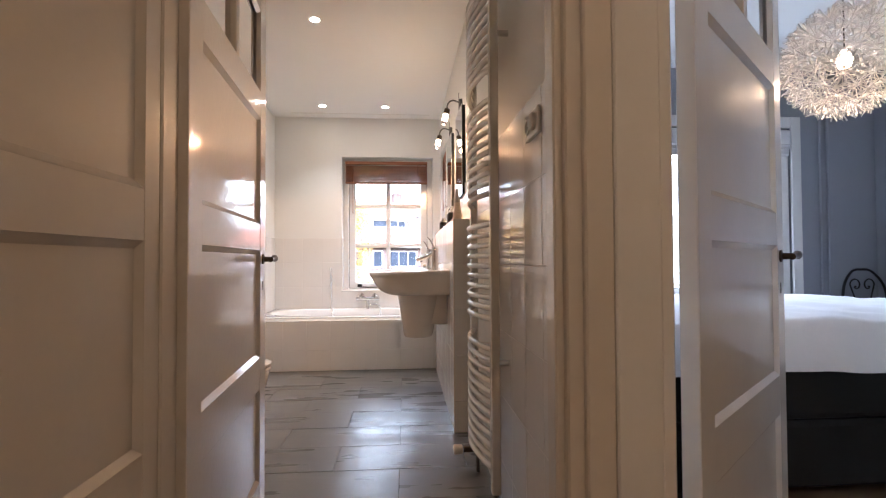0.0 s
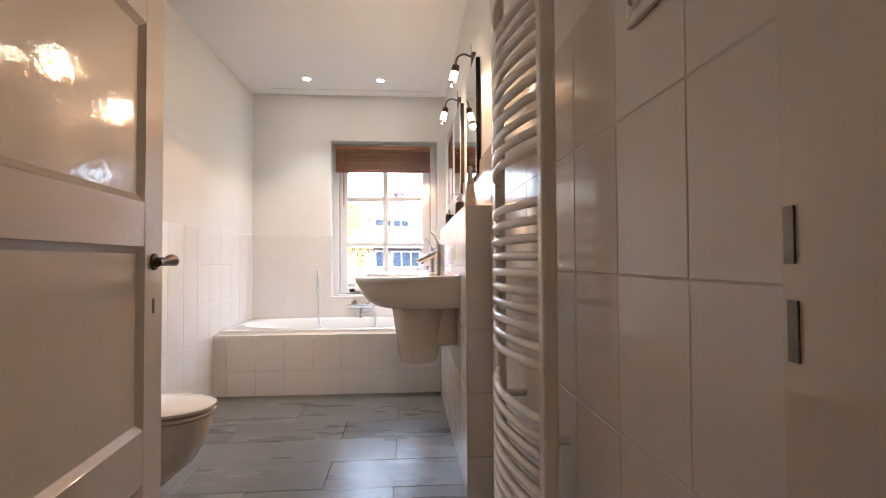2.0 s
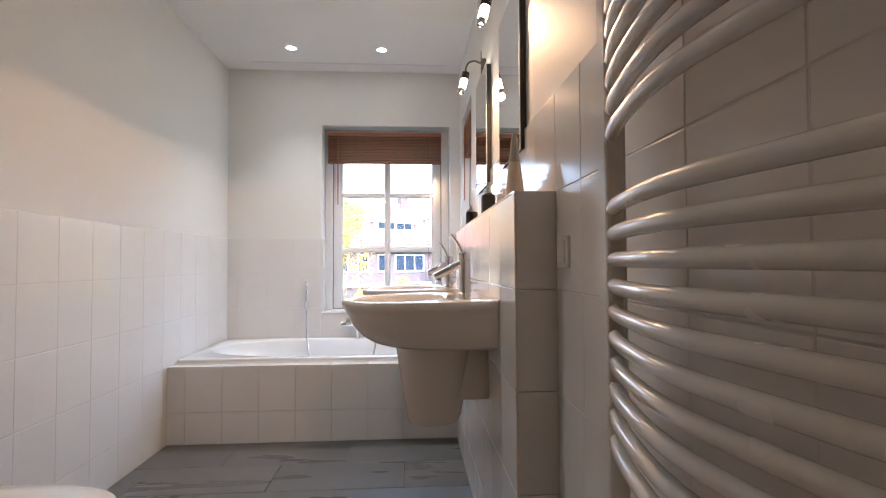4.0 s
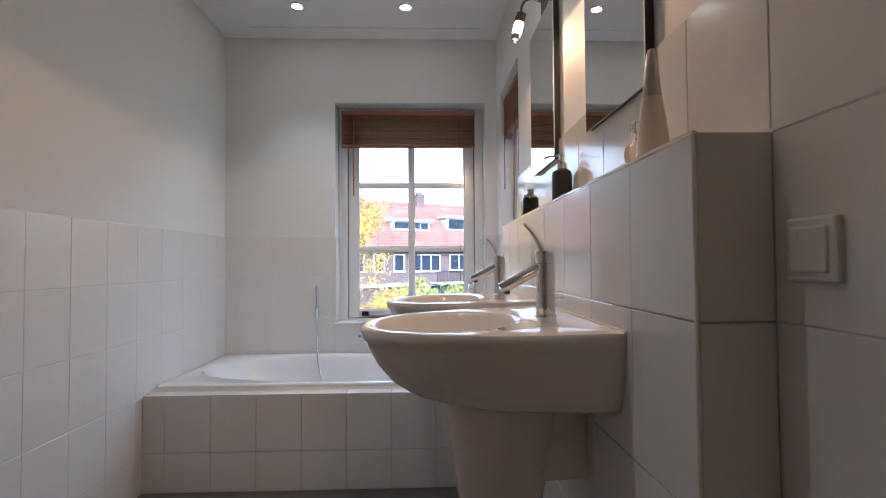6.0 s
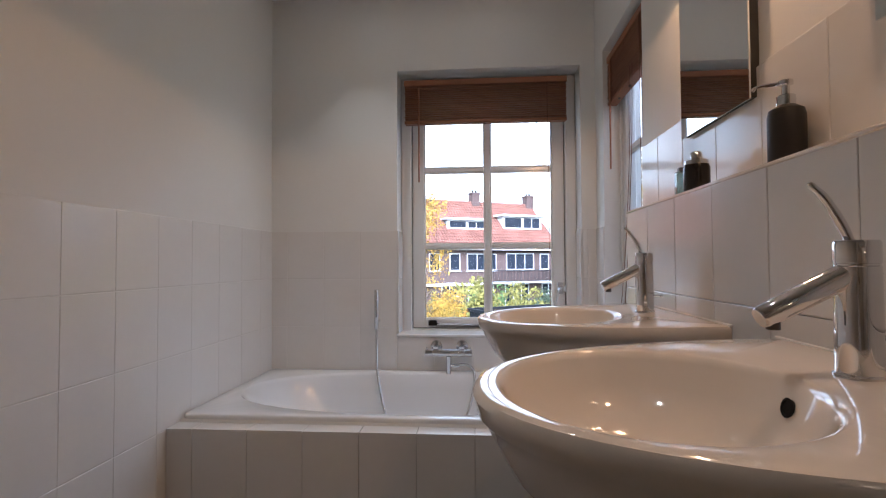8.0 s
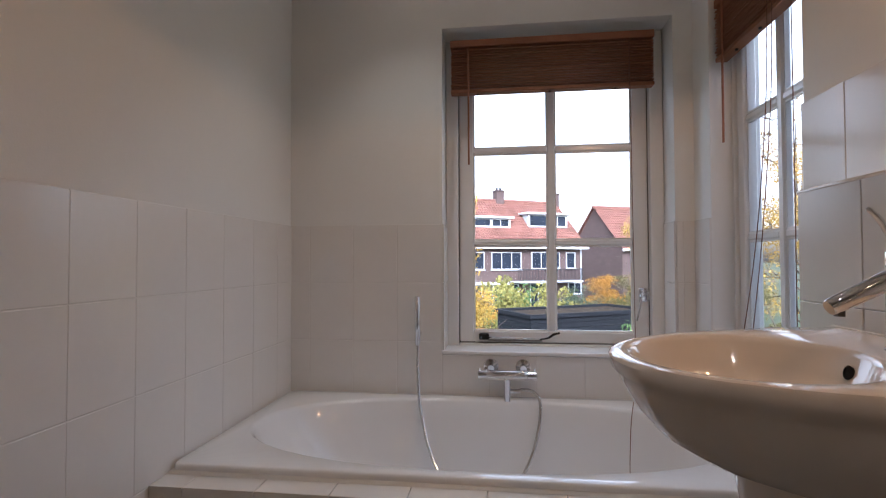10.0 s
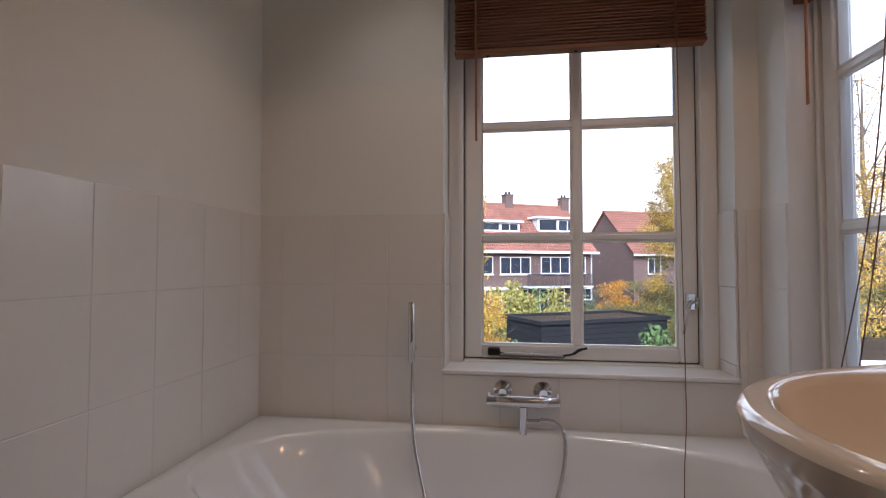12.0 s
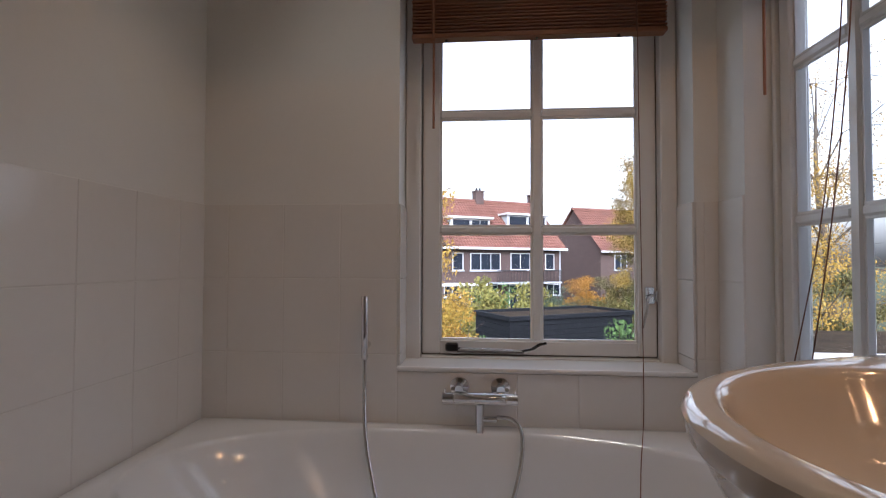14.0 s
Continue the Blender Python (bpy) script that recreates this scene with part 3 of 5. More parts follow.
def washbasin(m):
    b = thing("washbasin", m, "white ceramic wall-hung basin with half pedestal", "washbasin", "pair of basins")
    D, W = 0.535, 0.302
    rings = [basin_ring(-0.160, 0.400, 0.262), basin_ring(-0.150, 0.430, 0.274), basin_ring(-0.128, 0.465, 0.282), basin_ring(-0.090, 0.497, 0.288), basin_ring(-0.048, 0.518, 0.294),
             basin_ring(-0.034, 0.524, 0.297), basin_ring(-0.028, 0.531, 0.301), basin_ring(-0.008, D, W), basin_ring(-0.002, D - 0.004, W - 0.003), basin_ring(0.0, D - 0.012, W - 0.010)]
    rim = rings[-1]
    rings += [bowl_ring(z, hx, hy, rim) for z, hx, hy in ((0.0, 0.184, 0.213), (-0.003, 0.177, 0.206), (-0.012, 0.172, 0.200), (-0.05, 0.156, 0.182), (-0.085, 0.130, 0.150), (-0.108, 0.083, 0.096), (-0.115, 0.03, 0.03))]
    body = part("bowl", ring_bm(rings), M_CERAMIC, b, smooth=True)
    # solid disc, the hole's shade is in its black colour
    part("overflow", lathe([(0.009, -0.006), (0.011, 0.0), (0.012, 0.002), (0.009, 0.0025), (0.0088, 0.001)], 14), M_HOLE_SHADE, body, "black disc painting the shaded overflow hole", True, pose(-0.1635, 0.0, -0.034, 0, -76, 0))
    part("drain", lathe([(0.001, -0.110), (0.022, -0.110), (0.023, -0.114)], 16, at=(BOWL_X, 0, 0)), M_CHROME, body, "chrome waste", True)
    # half pedestal: a tapering shaft in front, a lower housing behind it
    rings = []
    for t in (0, 0.08, 0.5, 0.92, 0.98, 1.0):
        z = -0.150 - 0.314 * t
        r = 0.150 - 0.052 * t - (0.006 if t > 0.95 else 0) - (0.02 if t == 1.0 else 0)
        cx = -0.195 - 0.012 * t
        rings.append([(cx + r * math.cos(a), r * 0.92 * math.sin(a), z) for a in (2 * math.pi * k / 32 for k in range(32))])
    part("pedestal_shaft", ring_bm(rings, cap0=False), M_CERAMIC, b, smooth=True)
    part("pedestal_housing", brick_bm(-0.20, -0.002, -0.066, 0.066, -0.376, -0.150, 0.010, segments=3), M_CERAMIC, b, smooth=False)
    # the fixing hole too is a black disc in place of shade
    part("fixing_hole", lathe([(0.001, 0.0), (0.008, 0.0), (0.009, 0.002)], 14), M_HOLE_SHADE, b, "black disc painting the shaded fixing hole", True, pose(-0.115, -0.0675, -0.166, 90))
    part("sealant", boxes([(-0.004, 0.002, -0.304, 0.304, -0.004, 0.003)], 0.0015), M_GROUT, b)
    return b


def basin_tap(m):
    t = thing("basin_tap", m, "chrome single-lever basin tap", "tap", "pair of basin taps")
    part("body", lathe([(0.027, 0.0), (0.027, 0.003), (0.024, 0.005), (0.0235, 0.131), (0.0225, 0.132), (0.0225, 0.1345)], 28), M_CHROME, t, smooth=True)
    head = part("head", lathe([(0.0225, 0.1345), (0.0237, 0.135), (0.0237, 0.159), (0.022, 0.162), (0.001, 0.163)], 28), M_CHROME, t, smooth=True)
    part("lever", tube(bend([(-0.006, 0, 0.158), (-0.016, 0, 0.181), (-0.033, 0, 0.211), (-0.052, 0, 0.232)], 6), [0.0055] * 4 + [0.0058] * 6 + [0.0052] * 5 + [0.0042] * 3 + [0.002], 10), M_CHROME, head, "slim curved chrome lever", True)
    part("spout", tube([(-0.010, 0, 0.122), (-0.058, 0, 0.097), (-0.110, 0, 0.070), (-0.113, 0, 0.0685)], [0.0155, 0.0150, 0.0140, 0.012], 18), M_CHROME, t, smooth=True)
    part("aerator", tube([(-0.097, 0, 0.0745), (-0.097, 0, 0.0745 - 0.019)], 0.008, 12), M_STEEL, t, smooth=True)
    part("pop_up_rod", tube([(0.020, 0, 0.045), (0.040, 0, 0.045), (0.041, 0, 0.045), (0.047, 0, 0.045)], [0.0025, 0.0025, 0.0042, 0.0042], 8), M_CHROME, t, smooth=True)
    return t


BASIN_Z = 0.956
basin = washbasin(pose(LEDGE_X - 0.001, 3.506, BASIN_Z, 0, -1.4, 0))
copy_thing(basin, pose(LEDGE_X - 0.001, 4.268, BASIN_Z, 0, -1.4, 0))
tap = basin_tap(pose(0.355, 3.514, BASIN_Z - 0.002))
copy_thing(tap, pose(0.353, 4.268, BASIN_Z - 0.002))


# ---- mirrors and mirror lamps ----
def wall_mirror(m):
    w = thing("wall_mirror", m, "tall frameless mirror with dark edge on the wall", "mirror", "pair of mirrors")
    part("backing", brick_bm(0.002, 0.024, -0.186, 0.186, 0.004, 0.606, 0.002), M_BLACK, w, "dark backing board")
    part("glass", brick_bm(-0.003, 0.001, -0.190, 0.190, 0, 0.61), M_MIRROR, w)
    return w


mirror = wall_mirror(pose(0.529, 3.508, 1.466))
copy_thing(mirror, pose(0.529, 4.248, 1.466))


def mirror_lamp(m):
    """A lamp on a bent arm over the mirror; local origin on the wall, -x into the room."""
    l = thing("mirror_lamp", m, "lit wall lamp on a bent steel arm", "wall lamp", "pair of mirror lamps")
    part("wall_plate", boxes([(-0.022, 0.0, -0.02, 0.02, -0.05, 0.02), (-0.026, -0.022, -0.004, 0.004, -0.06, 0.07)], 0.002), M_STEEL, l)
    part("arm", tube(bend([(-0.010, 0, -0.004), (-0.036, 0, 0.004), (-0.062, 0, 0.012), (-0.092, 0, 0.0), (-0.106, 0, -0.028), (-0.106, 0, -0.052)], 6), 0.0055, 10), M_STEEL, l, smooth=True)
    tilt = pose(-0.106, 0, -0.052, 0, 14, 0)
    part("socket", lathe([(0.010, 0.006), (0.020, 0.0), (0.021, -0.032), (0.017, -0.036)], 18), M_BRONZE, l, "dark bronze lamp socket", True, tilt)
    part("bulb", lathe([(0.014, -0.034), (0.0175, -0.042), (0.0180, -0.085), (0.014, -0.098), (0.004, -0.103)], 16), M_BULB, l, "lit frosted glass bulb", True, tilt)
    part("bulb_guard", lathe([(0.0188, -0.088), (0.0190, -0.102), (0.0165, -0.112), (0.0155, -0.111), (0.0175, -0.101)], 18), M_CHROME, l, "", True, tilt)
    return l


lamp = mirror_lamp(pose(RIGHT - 0.001, 3.486, 2.140))
copy_thing(lamp, pose(RIGHT - 0.001, 4.226, 2.140))
for y in (3.486, 4.226):
    beam = new("mirror_lamp_light", bpy.data.lights.new("mirror_lamp_light", "SPOT"))
    beam.data.energy, beam.data.spot_size, beam.data.spot_blend, beam.data.shadow_soft_size, beam.data.color = 4.3, radians(172), 0.05, 0.018, (1.0, 0.50, 0.20)
    beam.matrix_world = look((RIGHT - 0.137, y, 1.962), (RIGHT - 0.137, y, 0.9))


# ---- downlights ----
def downlight(m):
    d = thing("downlight", m, "small lit recessed ceiling spotlight", "ceiling light", "ceiling spotlights")
    part("trim_ring", lathe([(0.030, -0.001), (0.032, -0.006), (0.041, -0.004), (0.043, 0.0)], 28), M_CHROME, d, "", True)
    part("lens", lathe([(0.029, -0.004), (0.027, -0.0045), (0.001, -0.005)], 24), M_SPOT, d, "glowing lens", True)
    return d


spot = downlight(pose(-0.712, 5.228, CEIL))
copy_thing(spot, pose(-0.060, 5.228, CEIL))
copy_thing(spot, pose(-0.455, 3.370, CEIL))
for x, y in ((-0.712, 5.228), (-0.060, 5.228), (-0.455, 3.370)):
    beam = new("downlight_beam", bpy.data.lights.new("downlight_beam", "SPOT"))
    beam.data.energy, beam.data.spot_size, beam.data.spot_blend, beam.data.shadow_soft_size, beam.data.color = 10.5, radians(86), 0.75, 0.028, (1.0, 0.84, 0.64)
    beam.matrix_world = look((x, y, CEIL - 0.012), (x, y, 0))
hall_glow = new("hall_lamp_light", bpy.data.lights.new("hall_lamp_light", "POINT"))
hall_glow.data.energy, hall_glow.data.shadow_soft_size, hall_glow.data.color = 3.3, 0.09, WARM
hall_glow.location = (0.45, -1.2, 2.30)


# ---- things on the ledge ----
def bottle(name, at, profile, mat, label, category, cap=None, capmat=None, caplabel=""):
    b = thing(name, pose(*at), label, category)
    body = part("body", lathe(profile, 28), mat, b, smooth=True)
    if cap:
        part("cap", lathe(cap, 20), capmat or M_CHROME, body, caplabel, True)
    return b


soap = bottle("soap_dispenser", (0.508, 3.895, LEDGE_Z), [(0.001, 0), (0.030, 0.0), (0.033, 0.004), (0.033, 0.105), (0.030, 0.118), (0.018, 0.126), (0.015, 0.128)], M_BLACK,
              "matt black soap dispenser with a chrome pump", "soap dispenser",
              [(0.0165, 0.127), (0.0165, 0.145), (0.014, 0.147), (0.007, 0.150), (0.007, 0.166), (0.013, 0.168), (0.013, 0.176), (0.001, 0.177)], M_CHROME, "chrome pump head")
part("nozzle", tube(bend([(0, 0, 0.171), (-0.02, 0.008, 0.172), (-0.045, 0.018, 0.170), (-0.052, 0.021, 0.164)], 4), 0.0038, 8), M_CHROME, soap, "chrome pump nozzle", True)
bottle("perfume_bottle", (0.470, 4.208, LEDGE_Z), [(0.001, 0), (0.030, 0), (0.032, 0.003), (0.032, 0.066), (0.029, 0.074)], M_RUBBER, "black perfume bottle with a silver cap", "perfume bottle",
       [(0.0295, 0.072), (0.0285, 0.084), (0.014, 0.088), (0.014, 0.104), (0.012, 0.107), (0.001, 0.108)], M_CHROME, "silver cap")
flask = thing("glass_flask", pose(0.465, 4.288, LEDGE_Z), "small square blue-green glass bottle beside the black one", "bottle")
part("body", brick_bm(-0.017, 0.017, -0.012, 0.012, 0, 0.07, 0.003), M_TEAL, flask)
part("stopper", brick_bm(-0.010, 0.010, -0.008, 0.008, 0.07, 0.082, 0.002), M_STEEL, flask)
scent = thing("scent_bottle", pose(0.490, 3.258, LEDGE_Z - 0.005, 0, 0, 8), "flat round peach-coloured perfume bottle with a clear stopper", "perfume bottle")
part("body", tube([(0, -0.013, 0.037), (0, -0.010, 0.037), (0, 0.010, 0.037), (0, 0.013, 0.037)], [0.026, 0.032, 0.032, 0.026], 28), M_PERFUME, scent, smooth=True)
part("collar", lathe([(0.011, 0.066), (0.011, 0.078), (0.009, 0.080)], 16), M_CHROME, scent, smooth=True)
part("stopper", brick_bm(-0.018, 0.018, -0.011, 0.011, 0.080, 0.104, 0.004, segments=2), M_CLEAR, scent, "clear glass stopper")
part("label", brick_bm(-0.014, 0.014, -0.0140, -0.0132, 0.036, 0.039), M_STEEL, scent)
M_LOTION = material("cream_frosted_plastic", (0.74, 0.63, 0.49), 0.3, vary=0.05)
bottle("lotion_bottle", (0.480, 3.186, LEDGE_Z), [(0.001, 0), (0.029, 0.0), (0.031, 0.004), (0.027, 0.056), (0.0195, 0.112), (0.018, 0.122)], M_LOTION, "tall cone-shaped cream lotion bottle", "bottle",
       [(0.018, 0.122), (0.0125, 0.170), (0.0078, 0.208), (0.005, 0.214), (0.001, 0.215)], material("grey_satin_cap", (0.46, 0.42, 0.37), 0.3, metal=0.6), "grey pointed cap")

# ---- switch plates ----
switch = thing("light_switch", pose(RIGHT - 0.007, 2.892, 1.102), "cream square light switch on the tiles", "switch")
part("plate", brick_bm(-0.010, 0.003, -0.041, 0.041, -0.041, 0.041, 0.004, segments=2), M_SWITCH, switch)
part("rocker", brick_bm(-0.014, -0.006, -0.029, 0.029, -0.029, 0.029, 0.003, segments=2), M_SWITCH, switch)
socket = thing("wall_socket", pose(RIGHT - 0.010, 1.545, 1.440), "cream double switch and socket plate on the tiles", "socket")
part("plate", brick_bm(-0.010, 0.001, -0.075, 0.075, -0.041, 0.041, 0.004, segments=2), M_SWITCH, socket)
part("knob", lathe([(0.026, 0), (0.026, 0.012), (0.022, 0.016), (0.001, 0.017)], 20), M_SWITCH, socket, "", True, pose(-0.009, -0.036, 0, 0, -90, 0))
part("socket_cup", lathe([(0.024, 0), (0.024, 0.006), (0.019, 0.006), (0.018, -0.004), (0.001, -0.005)], 20), M_SWITCH, socket, "", True, pose(-0.009, 0.036, 0, 0, -90, 0))

# ---- towel radiator ----
radiator = thing("towel_radiator", pose(0.478, 2.1635, 0), "tall white towel radiator with bowed bars", "radiator")
RW, RZ0, RZ1 = 0.2735, 0.15, 2.16
for sy in (-1, 1):
    part("post", brick_bm(-0.016, 0.018, sy * RW - 0.019, sy * RW + 0.019, RZ0, RZ1, 0.006, segments=2), M_RAD, radiator)
GROUPS = ((0.238, 12), (0.797, 10), (1.278, 10), (1.759, 10))
for z0, n in GROUPS:
    for k in range(n):
        z = z0 + 0.0403 * k
        part("bar", tube(bend([(-0.004, -RW + 0.016, z), (-0.030, -RW * 0.62, z), (-0.052, 0, z), (-0.030, RW * 0.62, z), (-0.004, RW - 0.016, z)], 5), 0.0112, 12), M_RAD, radiator, smooth=True)
for sy in (-1, 1):
    for z in (0.62, 1.92):
        part("wall_bracket", tube([(0.0, sy * (RW - 0.07), z), (RIGHT - 0.478, sy * (RW - 0.07), z)], 0.011, 10), M_RAD, radiator, smooth=True)
valve = part("valve", tube([(0, RW, 0.160), (0, RW, 0.120)], [0.012, 0.012], 12), M_CHROME, radiator, smooth=True)
part("valve_body", tube([(-0.055, RW, 0.108), (0.02, RW, 0.108)], [0.015, 0.015], 14), M_BRONZE, valve, "dark brass valve body", True)
part("thermostat_knob", tube([(-0.060, RW, 0.108), (-0.064, RW, 0.108), (-0.100, RW, 0.108), (-0.104, RW, 0.108)], [0.018, 0.022, 0.023, 0.018], 18), M_LOTION, valve, "cream thermostat knob", True)
part("pipe", tube([(0.015, RW, 0.10), (0.015, RW, -0.004)], 0.008, 10), M_STEEL, radiator, smooth=True)
part("pipe", tube([(0.0, -RW, 0.162), (0.0, -RW, -0.004)], 0.008, 10), M_STEEL, radiator, smooth=True)

# ---- toilet ----
def toilet_ring(z, length, half, lead=0.0, n=32):
    pts = []
    for k in range(n):
        a = 2 * math.pi * k / n
        c, s = math.cos(a), math.sin(a)
        x = length * 0.55 + length * 0.45 * c if c > 0 else length * 0.55 + (length * 0.55 - lead) * -abs(c) ** 0.6
        pts.append((x, half * (abs(s) ** 0.85) * (1 if s > 0 else -1), z))
    return pts


toilet = thing("toilet", pose(LEFT + 0.025, 3.02, 0.028), "white wall-hung toilet with closed lid", "toilet")
part("bowl", ring_bm([toilet_ring(0.06, 0.40, 0.11), toilet_ring(0.07, 0.45, 0.13), toilet_ring(0.16, 0.555, 0.156), toilet_ring(0.26, 0.612, 0.174), toilet_ring(0.335, 0.630, 0.180), toilet_ring(0.352, 0.628, 0.180), toilet_ring(0.356, 0.620, 0.174)]), M_CERAMIC, toilet, smooth=True)
part("seat", ring_bm([toilet_ring(0.358, 0.632, 0.182, 0.10), toilet_ring(0.362, 0.640, 0.187, 0.10), toilet_ring(0.372, 0.640, 0.187, 0.10), toilet_ring(0.376, 0.632, 0.182, 0.10)]), M_CERAMIC, toilet, smooth=True)
part("lid", ring_bm([toilet_ring(0.379, 0.632, 0.182, 0.10), toilet_ring(0.383, 0.641, 0.188, 0.10), toilet_ring(0.395, 0.641, 0.188, 0.10), toilet_ring(0.401, 0.625, 0.176, 0.11), toilet_ring(0.403, 0.50, 0.13, 0.16)]), M_CERAMIC, toilet, smooth=True)
part("hinge", tube([(0.085, -0.09, 0.372), (0.085, 0.09, 0.372)], 0.012, 10), M_CHROME, toilet, smooth=True)

# ---- bedroom ----
bed = thing("bed", pose(0, 0, 0), "black box-spring bed with a thick white duvet", "bed")
part("base", brick_bm(1.22, 3.30, 2.02, 3.62, 0.05, 0.33, 0.02), M_BLACKCLOTH, bed, "black upholstered base")
part("mattress", brick_bm(1.225, 3.295, 2.025, 3.615, 0.334, 0.60, 0.03, segments=2), M_BLACKCLOTH, bed)
for x, y in ((1.3, 2.1), (3.2, 2.1), (1.3, 3.54), (3.2, 3.54)):
    part("leg", brick_bm(x - 0.03, x + 0.03, y - 0.03, y + 0.03, -0.004, 0.05), M_BLACK, bed)
bm = bmesh.new()
NX, NY = 64, 52
rows = []
for j in range(NY + 1):
    v = j / NY
    row = []
    for i in range(NX + 1):
        u = i / NX
        x, y = 1.14 + 2.22 * u, 1.955 + 1.73 * v
        e = min(u * 2.22, (1 - u) * 2.22, v * 1.73, (1 - v) * 1.73)
        drop = max(0.0, 1 - e / 0.13)
        p = Vector((x * 2.1, y * 2.1, 0.3))
        z = 0.755 - 0.20 * drop ** 2.2 + 0.022 * noise.noise(p) + 0.012 * noise.noise(p * 3.1) * (1 - 0.5 * drop)
        row.append(bm.verts.new((x, y + 0.02 * noise.noise(p * 1.7) * drop, z)))
    rows.append(row)
for a, b in zip(rows, rows[1:]):
    for i in range(NX):
        bm.faces.new((a[i], a[i + 1], b[i + 1], b[i]))
got = bmesh.ops.extrude_edge_only(bm, edges=[e for e in bm.edges if e.is_boundary])
for v in (g for g in got["geom"] if isinstance(g, bmesh.types.BMVert)):
    v.co.z = 0.604
    v.co.x += (2.26 - v.co.x) * 0.03
    v.co.y += (2.82 - v.co.y) * 0.03
duvet = tagged(mesh_object("duvet", bm, M_LINEN, True), "white cotton duvet spread over the bed", "duvet")

# pendant of white paper-like stars on a globe
pendant = thing("pendant_lamp", pose(2.10, 2.08, 1.90), "round white pendant lamp made of many star-shaped florets", "pendant lamp")
bm = bmesh.new()
PETALS = 15
hub = [[bm.verts.new((0.006 * math.cos(math.pi * k / PETALS), 0.006 * math.sin(math.pi * k / PETALS), z)) for k in range(2 * PETALS)] for z in (0.0, -0.003)]
bm.faces.new(hub[0]), bm.faces.new(hub[1][::-1])
for j in range(2 * PETALS):
    q = (j + 1) % (2 * PETALS)
    base = (hub[0][j], hub[0][q], hub[1][q], hub[1][j])
    if j % 2:
        bm.faces.new(base[::-1])
        continue
    b = math.pi * (j + 0.5) / PETALS
    d, side = Vector((math.cos(b), math.sin(b), 0)), Vector((-math.sin(b), math.cos(b), 0)) * 0.0030
    tip = d * 0.074 + Vector((0, 0, 0.046 if j % 4 else 0.034))
    end = [bm.verts.new(p) for p in (tip - side, tip + side, tip + side - Vector((0, 0, 0.003)), tip - side - Vector((0, 0, 0.003)))]
    for k in range(4):
        bm.faces.new((base[k], base[(k + 1) % 4], end[(k + 1) % 4], end[k]))
    bm.faces.new(end[::-1])
star = part("floret", bm, M_PETAL, pendant)
stars = 78
for k in range(stars):
    zc = 1 - 2 * (k + 0.5) / stars
    a = k * 2.399963
    nrm = Vector((math.sqrt(1 - zc * zc) * math.cos(a), math.sqrt(1 - zc * zc) * math.sin(a), zc))
    ob = star if k == 0 else new("floret", star.data)
    ob.parent = pendant
    ob.matrix_basis = Matrix.Translation(nrm * (0.196 + 0.012 * random.random())) @ nrm.to_track_quat("Z", "Y").to_matrix().to_4x4() @ pose(0, 0, 0, 0, 0, random.uniform(0, 20))
# added glow within the florets; the window is what lights this pendant
part("inner_globe", lathe([(0.003, -0.035), (0.022, -0.028), (0.032, 0), (0.022, 0.03), (0.010, 0.05)], 20), glow("added_pendant_glow", (1.0, 0.72, 0.45), 2.5), pendant, "added glowing bulb", True)
part("cable", tube([(0, 0, 0.05), (0, 0, CEIL - 1.90 - 0.02)], 0.003, 8), M_BLACK, pendant)
part("ceiling_cup", lathe([(0.05, CEIL - 1.90), (0.045, CEIL - 1.90 - 0.03), (0.008, CEIL - 1.90 - 0.04)], 20), M_WHITEGLOSS, pendant, smooth=True)

# bedroom window, pale roman blind, chair and pipes
bw = thing("window_3", pose(0, 0, 0), "white bedroom window with broad frame", "window", kind="structure")
part("window_frame", boxes([(1.75, 1.83, BED_Y + 0.02, BED_Y + 0.12, 0.70, 2.14), (3.38, 3.46, BED_Y + 0.02, BED_Y + 0.12, 0.70, 2.14), (1.83, 3.38, BED_Y + 0.02, BED_Y + 0.12, 2.06, 2.14),
                            (1.83, 3.38, BED_Y + 0.02, BED_Y + 0.12, 0.70, 0.78), (2.57, 2.65, BED_Y + 0.02, BED_Y + 0.12, 0.78, 2.06)], 0.004), M_WHITEGLOSS, bw)
part("architrave", boxes([(1.66, 1.75, BED_Y - 0.018, BED_Y + 0.02, 0.62, 2.24), (3.46, 3.55, BED_Y - 0.018, BED_Y + 0.02, 0.62, 2.24), (1.75, 3.46, BED_Y - 0.018, BED_Y + 0.02, 2.14, 2.24)], 0.005), M_WHITEGLOSS, bw)
part("window_sill", brick_bm(1.70, 3.50, BED_Y - 0.06, BED_Y + 0.02, 0.66, 0.70, 0.005), M_WHITEGLOSS, bw)
for a, b in ((1.83, 2.57), (2.65, 3.38)):
    pane = part("pane", brick_bm(a, b, BED_Y + 0.06, BED_Y + 0.064, 0.78, 2.06), M_GLASS, bw)
    pane.visible_shadow = False
rb = thing("roman_blind", pose(0, 0, 0), "pale cloth roman blind drawn up over the bedroom window", "window blind")
for k in range(4):
    part("fold", brick_bm(1.80, 3.44, BED_Y - 0.016 - 0.008 * k, BED_Y + 0.008 - 0.004 * k, 1.90 + 0.03 * k, 2.12, 0.008, segments=2), M_FABRIC, rb)
pipes = thing("heating_pipes", pose(0, 0, 0), "pair of grey painted heating pipes up the wall", "pipes")
for x in (3.71, 3.78):
    part("pipe", tube([(x, BED_Y - 0.03, -0.004), (x, BED_Y - 0.03, CEIL)], 0.011, 10), M_BEDWALL, pipes, smooth=True)
chair = thing("iron_chair", pose(3.97, 3.86, 0), "black wrought-iron chair with scrolled back", "chair")
